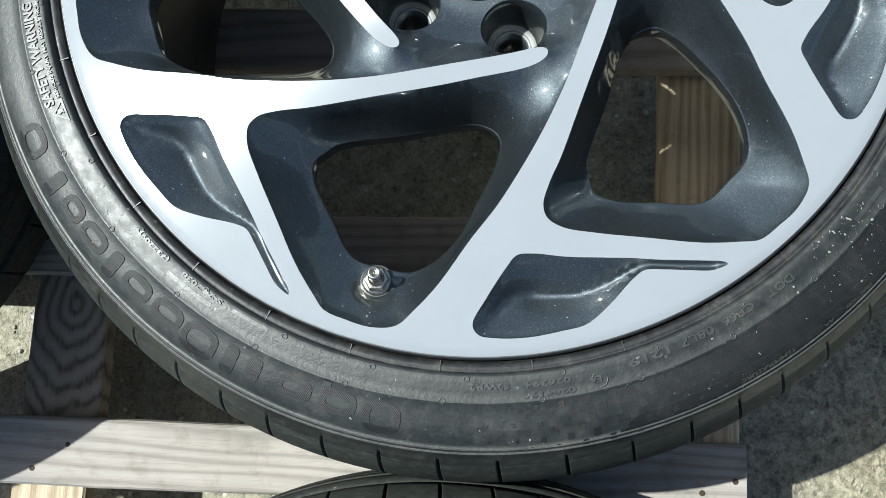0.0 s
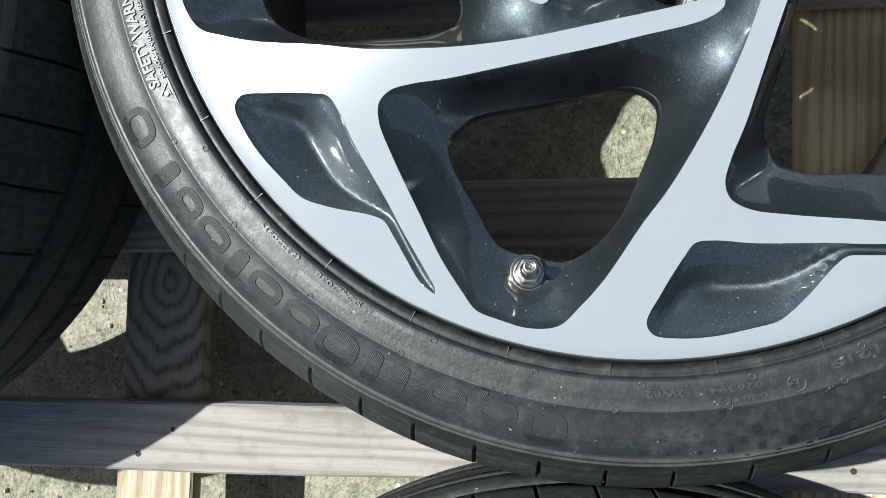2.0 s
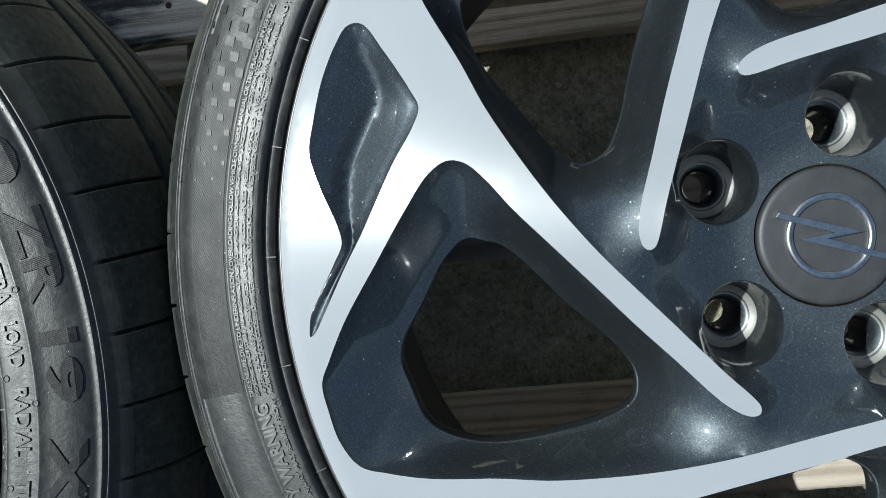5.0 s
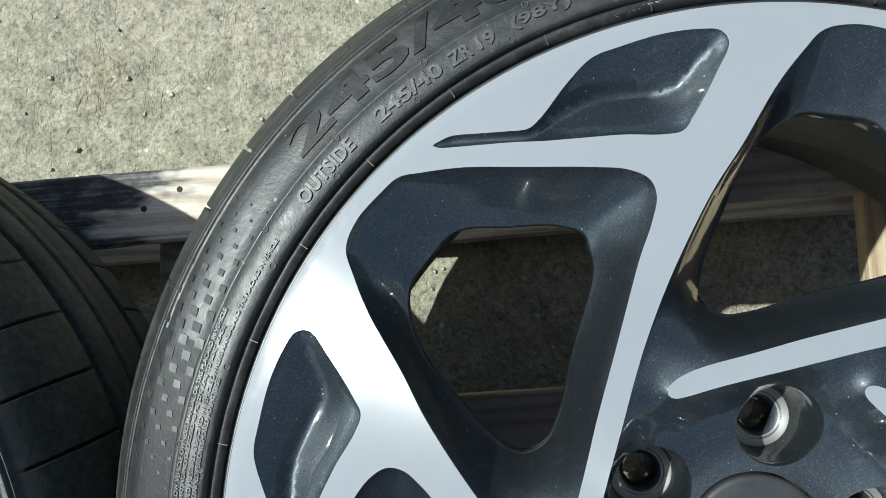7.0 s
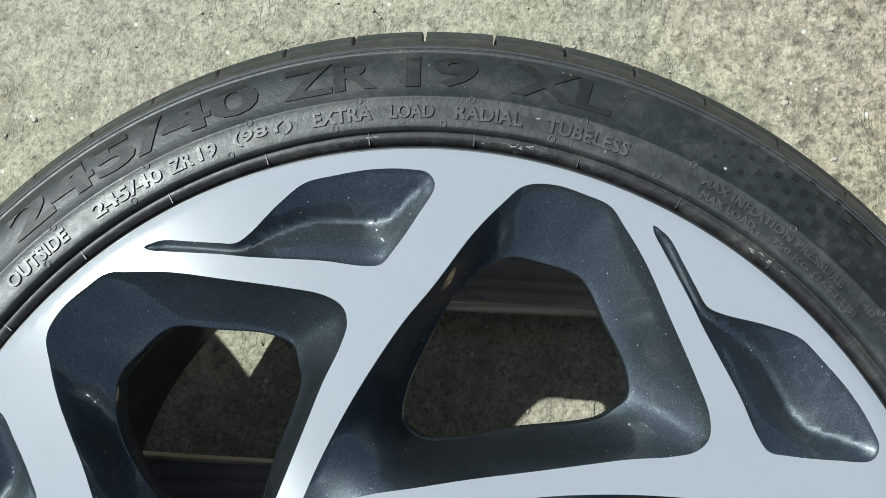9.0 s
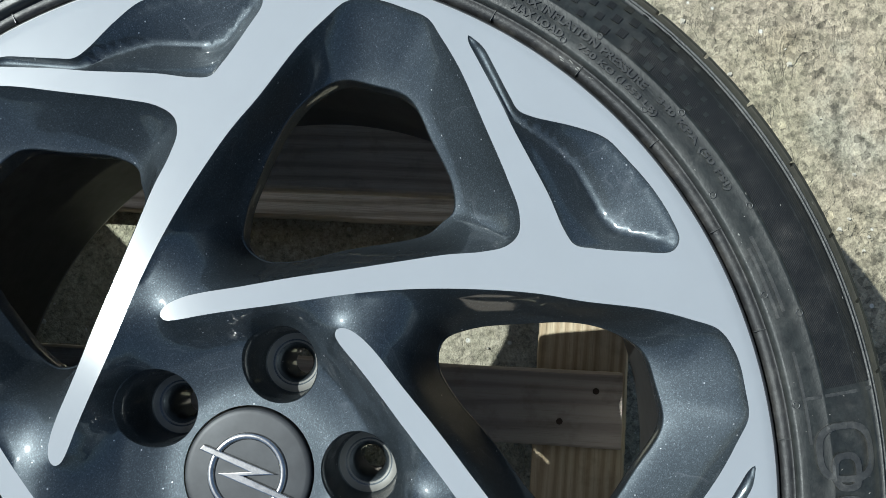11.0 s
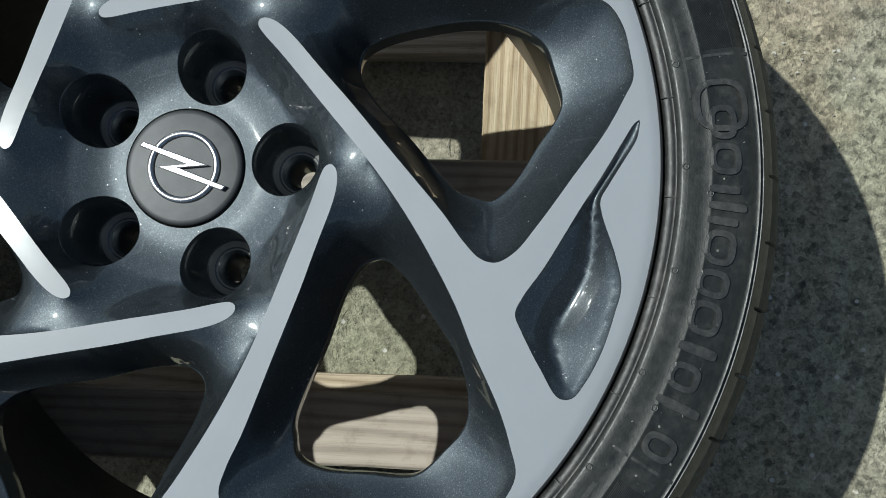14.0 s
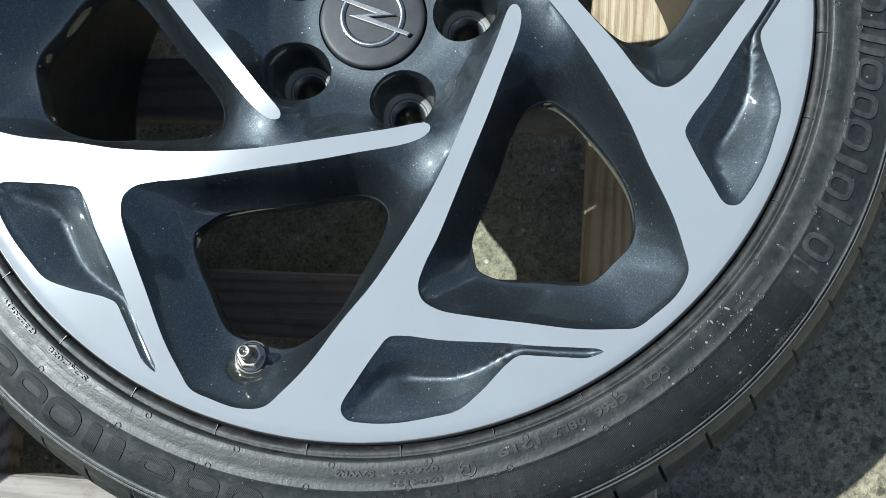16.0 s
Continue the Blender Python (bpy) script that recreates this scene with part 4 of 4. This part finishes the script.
def bars(tyre, rows, mat, lift=0.0004, name="lettering_bar", label=""):
    """Plain bars in place of writing: rows of a0, a1, r0, r1."""
    for a0, a1, r0, r1 in rows:
        n = max(2, int(abs(a1 - a0) / 0.8))
        v = [(i / n, y) for i in range(n + 1) for y in (0, 0.25, 0.5, 0.75, 1)]
        f = [(i * 5 + j, (i + 1) * 5 + j, (i + 1) * 5 + j + 1, i * 5 + j + 1) for i in range(n) for j in range(4)]
        # turning clockwise, so the faces look up when reversed
        f = [tuple(reversed(q)) for q in f] if a1 > a0 else f
        part(name, bend(name, v, f, a0, a1, r0, r1, lift, mat), tyre, label)


def moulded(tyre, ring, a0, a1, r0, r1, mat, lift, wide, label):
    """A plain raised shape on the sidewall: a rounded ring of that width, or a rounded bar."""
    n, length = 32, abs(math.radians(a1 - a0)) * (r0 + r1) / 2
    hx, hy = length / 2, (r1 - r0) / 2
    steps = [1.0, 1 - 0.5 * wide / min(hx, hy), 1 - wide / min(hx, hy)] if ring else [1.0, 0.5, 0.04]
    v = []
    for q in steps:
        for i in range(n):
            a = i * 2 * math.pi / n
            c, d = math.cos(a), math.sin(a)
            e = 0.7 if ring else 0.42
            cut = (1 - q) * min(hx, hy) if ring else None
            x = (hx - cut if ring else hx * q) * math.copysign(abs(c) ** e, c)
            y = (hy - cut if ring else hy * q) * math.copysign(abs(d) ** e, d)
            v.append((0.5 + x / length, 0.5 + y / (r1 - r0)))
    f = [(k * n + i, (k + 1) * n + i, (k + 1) * n + (i + 1) % n, k * n + (i + 1) % n) for k in range(2) for i in range(n)]
    if not ring:
        f.append(tuple(2 * n + i for i in range(n))[::-1])
    # angles run clockwise, which turns the faces up
    part("lettering_shape", bend("lettering_shape", v, [tuple(q) for q in f], a0, a1, r0, r1, lift, mat), tyre, label)


def checker(tyre):
    """Three hatched fields on the sidewall; each begins in hatched tiles that grow and goes on in plain tiles that shrink."""
    cells = {True: ([], []), False: ([], [])}
    for seam, way, reach in ((154.6, 1, 33.0), (49.0, -1, 38.4), (-75.5, 1, 40.7)):
        for ring in range(6):
            r = 0.2855 + 0.0046 * ring
            for q in range(-11, 12):
                if (q + ring) % 2:
                    continue
                d = q * 1.42 + 0.12 * ring
                s = 0.0024 * max(0.0, 1 - abs(d) / 16) ** 0.8 * (1.0 if ring < 5 else 0.7)
                if s < 0.0003:
                    continue
                vs, fs = cells[d < 0]
                b = len(vs)
                a = math.radians(seam + way * d)
                for da, dr in ((-1.0, -0.9), (1.0, -1.1), (1.0, 0.9), (-1.0, 1.1)):
                    rr, aa = r + dr * s, a + da * s / r
                    vs.append((rr * math.cos(aa), rr * math.sin(aa), side_z(rr) + BASE + 0.0006))
                for k in range(4):
                    x, y, z = vs[b + k]
                    vs.append((x, y, z - 0.0012))
                fs.append((b + 3, b + 2, b + 1, b))
                fs += [(b + k, b + (k + 1) % 4, b + 4 + (k + 1) % 4, b + 4 + k) for k in range(4)]
        ground_v, ground_f = [], []
        na, nr = 56, 8
        for i in range(na + 1):
            for j in range(nr + 1):
                a, rr = math.radians(seam + way * reach * i / na), 0.2836 + (0.3078 - 0.2836) * j / nr
                ground_v.append((rr * math.cos(a), rr * math.sin(a), side_z(rr) + BASE + 0.00022))
        for i in range(na):
            for j in range(nr):
                k = i * (nr + 1) + j
                ground_f.append((k, k + 1, k + nr + 2, k + nr + 1)[::-way])
        part("hatched_field", mesh_of("hatched_field", ground_v, ground_f, RUBBER_HATCH), tyre)
    for hatched, (vs, fs) in cells.items():
        ob = part("diamond_pattern", mesh_of("diamond_pattern", vs, fs, RUBBER_HATCH if hatched else RUBBER, smooth=False), tyre)
        tagged(ob, kind="stuff")


def mould_marks(tyre):
    """Thin radial seams at the bead and the small vent rings."""
    me = boxes("bead_seam", [(0.2594, 0.2653, -0.00022, 0.00022, side_z(0.262) + BASE - 0.002, side_z(0.262) + BASE + 0.0008)], RUBBER_RAISED, 0)
    for k in range(32):
        part("bead_seam", me, tyre).matrix_basis = pose(0, 0, 0, 0, 0, 6.2 + 11.25 * k)
    ring = []
    for i in range(14):
        a = i * 2 * math.pi / 14
        ring.append((math.cos(a), math.sin(a)))
    vs, fs = [], []
    for rr, dz in ((0.0011, -0.0004), (0.0013, 0.0005), (0.0017, 0.0005), (0.0019, -0.0004)):
        vs += [(rr * x, rr * y, dz) for x, y in ring]
    for k in range(3):
        fs += [(k * 14 + i, (k + 1) * 14 + i, (k + 1) * 14 + (i + 1) % 14, k * 14 + (i + 1) % 14) for i in range(14)]
    vm = mesh_of("vent_ring", vs, fs, RUBBER_RAISED)
    for k in range(32):
        for r, shift in ((0.2685, 3.3), (0.2812, 0.6)):
            a = radians(6.2 + 11.25 * k + shift)
            part("vent_ring", vm, tyre).matrix_basis = Matrix.Translation((r * math.cos(a), r * math.sin(a), side_z(r) + BASE))


def dirt_flecks(tyre):
    """Dried splashes and scuffed spots on the sidewall, thickest over one stretch."""
    rng = random.Random(17)
    verts, faces = [], []
    for k in range(400):
        az = rng.choice((-40.5, -43.0, -47.5)) + rng.gauss(0, 1.3) if k < 100 else rng.gauss(-60, 25) if k < 160 else rng.uniform(-180, 180) if k < 350 else rng.choice((97.5, 81.5, 81.0, 52.0)) + rng.gauss(0, 1.6)
        r = rng.uniform(0.268, 0.3085) if k < 350 else rng.uniform(0.2612, 0.2642)
        size = rng.choice((0.00015, 0.0002, 0.0002, 0.0003, 0.0003, 0.0004, 0.0007)) * (1.0 if k < 160 else 0.8)
        long, turn = rng.uniform(1.0, 2.6), rng.uniform(0, 3.14)
        if k >= 350:
            size, long, turn = size * 0.7, rng.uniform(2.5, 5.0), radians(az + 90) + rng.uniform(-0.3, 0.3)
        cx, cy, base = r * math.cos(radians(az)), r * math.sin(radians(az)), len(verts)
        for i in range(7):
            a = i * 2 * math.pi / 7
            q = size * rng.uniform(0.6, 1.2)
            u, v = q * long * math.cos(a), q * math.sin(a)
            x, y = cx + u * math.cos(turn) - v * math.sin(turn), cy + u * math.sin(turn) + v * math.cos(turn)
            verts.append((x, y, float(side_z(math.hypot(x, y))) + BASE + 0.0001))
        verts.append((cx, cy, float(side_z(r)) + BASE + 0.00035))
        faces += [(base + i, base + (i + 1) % 7, base + 7) for i in range(7)]
    ob = part("dried_mud", mesh_of("dried_mud", verts, faces, FLECK, smooth=False), tyre, "pale dried splashes on the rubber")
    tagged(ob, kind="stuff")


def build_wheel():
    wheel = tagged(new("car_wheel"), "alloy car wheel with bright machined spokes and black tyre", "wheel", group="wheels on the pallet")
    rim = part("rim", sheet("rim", ~DARK, MACHINED), wheel, "bright machined aluminium face")
    part("painted_spokes", sheet("painted_spokes", DARK, PAINT), rim, "glossy anthracite spoke flanks and hub")
    part("opening_edge", skirt_mesh(), rim)
    barrel = [(0.2564, -0.0012), (0.2580, -0.0022), (0.2586, -0.0045), (0.2582, -0.0110), (0.2430, -0.0160), (0.2420, -0.0500), (0.2240, -0.0700), (0.2240, -0.1200), (0.2420, -0.1700), (0.2430, -0.2250), (0.2560, -0.2300), (0.2560, -0.2350),
              (0.2380, -0.2350), (0.2340, -0.2240), (0.2330, -0.1700), (0.2190, -0.1250), (0.2185, -0.0640), (0.2185, -0.0480), (0.2200, -0.0340), (0.2530, -0.0080)]
    part("barrel", revolve("barrel", [(r, z + BASE) for r, z in barrel], 180, BARREL, closed=True), rim, "dull dark barrel")
    for name, back in (("hub_bore", [(0.0350, -0.0420), (0.0350, -0.1000), (0.0400, -0.1010)]), ("hub_pad", [(0.0740, -0.1010), (0.0750, -0.1000), (0.0800, -0.0900), (0.0860, -0.0640)])):
        part(name, revolve(name, [(r, z + BASE) for r, z in back], 90, BARREL), rim)
    # bolt holes
    for cx, cy in LUGS:
        n = 40
        verts, faces = [], []
        for rad, z in ((LUG_R, None), (LUG_R - 0.0006, None), (LUG_R - 0.0012, -0.0430), (0.0178, -0.0560), (0.0172, -0.0640), (0.0164, -0.0655), (0.0130, -0.0660), (0.0122, -0.0668), (0.0112, -0.0668), (0.0080, -0.0740), (0.0074, -0.1000)):
            for i in range(n):
                a = i * 2 * math.pi / n
                x, y = cx + rad * math.cos(a), cy + rad * math.sin(a)
                h = hub_z(np.hypot(x, y)) if z is None else z
                if z is None and rad < LUG_R:
                    h -= 0.0008
                verts.append((x, y, h + BASE))
        for k in range(10):
            for i in range(n):
                j = (i + 1) % n
                faces.append((k * n + i, k * n + j, (k + 1) * n + j, (k + 1) * n + i))
        part("bolt_hole", mesh_of("bolt_hole", verts, faces, [PAINT, BARE], [1 if f // n in (5, 7) else 0 for f in range(len(faces))]), rim)
    cap = part("centre_cap", revolve("centre_cap", [(0.0, -0.0310), (0.018, -0.0311), (0.0300, -0.0313), (0.0318, -0.0315), (0.0327, -0.0321), (0.0331, -0.0332), (0.0331, -0.0440)][::-1], 80, CAP), wheel, "satin dark plastic centre cap")
    cap.matrix_basis = Matrix.Translation((0, 0, BASE))
    ring = [(0.0168, -0.0320), (0.0172, -0.0300), (0.0182, -0.0292), (0.0200, -0.0294), (0.0206, -0.0302), (0.0207, -0.0322)]
    part("emblem_ring", revolve("emblem_ring", ring[::-1], 64, CHROME), cap, "chrome ring")
    bolt = [(-27.5, -1.0), (0.6, 1.6), (-13.5, -7.0), (26.5, -2.2), (27.5, 1.0), (-0.6, -1.6), (13.5, 7.0), (-26.5, 2.2)]
    bar = part("emblem_bar", prism("emblem_bar", [(x / 1000, y / 1000) for x, y in bolt], -0.0320, -0.0284, CHROME), cap, "slanting chrome zigzag bar")
    bar.matrix_basis = pose(0, 0, 0, 0, 0, -27)
    # valve
    va, vr = radians(VALVE_AT[1]), VALVE_AT[0]
    valve = part("valve", revolve("valve", [(0.0022, 0.0207), (0.0026, 0.0211), (0.0036, 0.0209), (0.0039, 0.0200), (0.0039, 0.0120), (0.0036, 0.0116), (0.0036, 0.0104), (0.0046, 0.0095), (0.0052, 0.0060), (0.0052, -0.012)][::-1], 20, BRASS), wheel, "bare metal tyre valve")
    valve.matrix_basis = Matrix.Translation((vr * math.cos(va), vr * math.sin(va), BASE - 0.0232)) @ pose(0, 0, 0, -8, 3, 0)
    part("valve_nut", revolve("valve_nut", [(0.0050, 0.0066), (0.0068, 0.0064), (0.0078, 0.0054), (0.0078, -0.0012)][::-1], 6, BRASS, smooth=False), valve)
    part("valve_washer", revolve("valve_washer", [(0.0040, 0.0016), (0.0080, 0.0015), (0.0085, 0.0009), (0.0085, -0.0012)][::-1], 28, BRASS), valve)
    part("valve_seat", revolve("valve_seat", [(0.0085, -0.0010), (0.0090, -0.0002), (0.0098, -0.0002), (0.0101, -0.0008)][::-1], 24, BARREL), valve)
    part("valve_core", revolve("valve_core", [(0.0, 0.0200), (0.0008, 0.0200), (0.0009, 0.0180), (0.0022, 0.0177), (0.0022, 0.0207)][::-1], 12, BRASS), valve)
    tyre = part("tyre", build_tyre_mesh(), wheel, "black low-profile tyre with dusty sidewall")
    for text, a0, a1 in (("245/40", 134.6, 107.0), ("ZR", 104.6, 95.4), ("1", 92.6, 91.2), ("9", 90.0, 85.7), ("XL", 82.4, 72.6)):
        lettering(tyre, text, a0, a1, 0.2872, 0.3032, RUBBER_HATCH)
    for text, a0, a1 in (("OUTSIDE", 138.0, 130.1), ("245/40", 126.7, 118.6), ("ZR", 117.6, 115.1), ("19", 114.4, 112.4), ("(98Y)", 110.6, 104.3), ("EXTRA", 102.1, 96.0), ("LOAD", 94.2, 89.7), ("RADIAL", 87.6, 80.7), ("TUBELESS", 78.3, 69.7)):
        lettering(tyre, text, a0, a1, 0.2710, 0.2782, RUBBER_RAISED, 0.0009)
    lettering(tyre, "MAX INFLATION PRESSURE", 62.0, 45.2, 0.2745, 0.2790, RUBBER_RAISED)
    lettering(tyre, "340 KPA (50 PSI)", 43.6, 32.0, 0.2745, 0.2790, RUBBER_RAISED)
    lettering(tyre, "MAX LOAD", 61.5, 55.2, 0.2682, 0.2725, RUBBER_RAISED)
    lettering(tyre, "750 KG (1653 LB)", 53.2, 42.4, 0.2682, 0.2725, RUBBER_RAISED)
    lettering(tyre, "SAFETY WARNING", 203.6, 189.6, 0.2738, 0.2802, RUBBER_RAISED)
    lettering(tyre, "SERIOUS INJURY MAY RESULT FROM:", 203.0, 189.4, 0.2688, 0.2718, RUBBER_RAISED)
    for text, a1, r in (("TIRE FAILURE DUE TO UNDERINFLATION / OVERLOADING-FOLLOW VEHICLE OWNER'S MANUAL OR TIRE PLACARD IN VEHICLE", 150.8, 0.2785), ("EXPLOSION OF TIRE / RIM ASSEMBLY DUE TO IMPROPER MOUNTING-NEVER EXCEED 40 PSI (275 KPA) TO SEAT BEADS", 152.4, 0.2754),
                        ("AFTER BEADS ARE PROPERLY SEATED INFLATE TO RECOMMENDED PRESSURE AS SPECIFIED IN VEHICLE OWNER'S MANUAL AND THE PLACARD IN VEHICLE", 142.4, 0.2722), ("MOUNT ONLY ON CODE 19 DIAMETER RIMS. ONLY SPECIFICALLY TRAINED PERSONS SHOULD MOUNT TIRES", 157.5, 0.2692)):
        lettering(tyre, text, 188.8, a1, r, r + 0.0023, RUBBER_RAISED)
    for text, a0, a1, r0, r1 in (("S-24.2038", -122.6, -128.8, 0.2680, 0.2712), ("(732209)", -131.2, -136.3, 0.2676, 0.2710), ("S2WR2", -86.4, -91.0, 0.2712, 0.2745), ("026394", -79.2, -84.6, 0.2712, 0.2745), ("0284195", -78.9, -84.9, 0.2772, 0.2802),
                                 ("1219", -67.4, -72.4, 0.2700, 0.2748), ("08L7", -61.8, -66.0, 0.2700, 0.2748), ("CP66", -56.4, -60.6, 0.2700, 0.2748), ("DOT", -50.8, -54.4, 0.2700, 0.2748), ("E4", -75.8, -77.1, 0.2740, 0.2782),
                                 ("TRACTION", -44.4, -48.2, 0.3046, 0.3070), ("AA", -50.0, -51.2, 0.3046, 0.3070), ("TEMPERATURE", -55.0, -61.5, 0.3046, 0.3070), ("!", -154.9, -155.6, 0.2702, 0.2738), ("TREADWEAR", -35.9, -41.0, 0.3044, 0.3070)):
        lettering(tyre, text, a0, a1, r0, r1, RUBBER_RAISED)
    sign = [(0.0, 0.0), (1.0, 0.0), (0.5, 1.0), (0.17, 0.12), (0.83, 0.12), (0.5, 0.76)]
    part("warning_triangle", bend("warning_triangle", sign, [(0, 1, 4, 3), (1, 2, 5, 4), (2, 0, 3, 5)], -153.6, -156.9, 0.2688, 0.2778, 0.0007, RUBBER_RAISED), tyre, "raised triangle outline")
    # marks whose words are not written out
    for round_, a0, a1, r0, r1 in ((1, -98.4, -102.6, 0.2865, 0.3045), (1, -103.4, -107.7, 0.2860, 0.2998), (0, -106.7, -107.7, 0.2822, 0.2870), (1, -108.6, -112.8, 0.2868, 0.2998), (0, -114.8, -116.5, 0.2868, 0.2998), (0, -117.8, -119.4, 0.2866, 0.3032),
                                   (1, -120.4, -125.0, 0.2860, 0.3040), (1, -125.3, -129.5, 0.2868, 0.2998), (1, -130.1, -134.2, 0.2868, 0.2998), (0, -135.2, -136.9, 0.2866, 0.3030), (1, -137.8, -142.0, 0.2868, 0.2998), (1, -142.4, -145.8, 0.2868, 0.2998),
                                   (0, -147.1, -148.8, 0.2866, 0.3028), (1, -151.7, -155.8, 0.2868, 0.3045)):
        moulded(tyre, round_, a0, a1, r0, r1, RUBBER_HATCH, 0.0005, 0.0040, "hatched shape on the sidewall")
    for round_, a0, a1, r0, r1 in ((1, 7.8, 2.4, 0.2741, 0.3025), (1, 5.1, 1.6, 0.2808, 0.2955), (1, 1.2, -2.0, 0.2806, 0.2970), (0, -3.1, -3.9, 0.2806, 0.2965), (0, -4.8, -5.6, 0.2806, 0.3005), (0, -6.3, -7.1, 0.2806, 0.2965), (1, -7.6, -11.1, 0.2806, 0.2970),
                                   (1, -11.6, -14.4, 0.2800, 0.2968), (1, -14.8, -18.2, 0.2803, 0.2970), (0, -19.2, -20.2, 0.2800, 0.3000), (1, -21.2, -24.0, 0.2800, 0.2965), (0, -25.0, -25.9, 0.2795, 0.3032), (1, -28.4, -31.0, 0.2835, 0.3010)):
        moulded(tyre, round_, a0, a1, r0, r1, RUBBER_RAISED, 0.0012, 0.0030, "faint raised shape on the sidewall")
    bars(tyre, [(-123.6, -130.4, 0.2732, 0.2760), (-116.0, -121.0, 0.2685, 0.2708), (27.0, 19.0, 0.2735, 0.2752), (26.0, 18.5, 0.2700, 0.2716), (15.0, 6.0, 0.2720, 0.2734), (-36.0, -41.0, 0.2740, 0.2765)], RUBBER_RAISED, lift=0.0003)
    for a0, a1, r0, r1 in ((10.5, 10.2, 0.2665, 0.3090), (-31.8, -32.1, 0.2665, 0.3090)):
        bars(tyre, [(a0, a1, r0, r1)], RUBBER_RAISED, name="mould_line", lift=0.0003)
    stamp = part("stamp_ring", revolve("stamp_ring", [(0.0038, -0.0003), (0.0040, 0.0005), (0.0044, 0.0005), (0.0046, -0.0003)][::-1], 32, RUBBER_RAISED), tyre)
    stamp.matrix_basis = Matrix.Translation((0.2761 * math.cos(radians(-76.4)), 0.2761 * math.sin(radians(-76.4)), BASE + side_z(0.2761)))
    checker(tyre)
    mould_marks(tyre)
    dirt_flecks(tyre)
    return wheel


wheel = build_wheel()
wheel.matrix_basis = Matrix.Translation((0, 0, DECK + 0.0005))
left_wheel = copy_thing(wheel, pose(-0.664, -0.018, DECK + 0.0005, 0, 0, -88.4))
lower_wheel = copy_thing(wheel, pose(-0.035, -0.672, DECK + 0.0005, 0, 0, 140))
for piece in left_wheel.children:
    if piece.name.split(".")[0] in ("rim", "centre_cap", "valve"):
        piece.matrix_basis = pose(0, 0, 0, 0, 0, 29) @ piece.matrix_basis
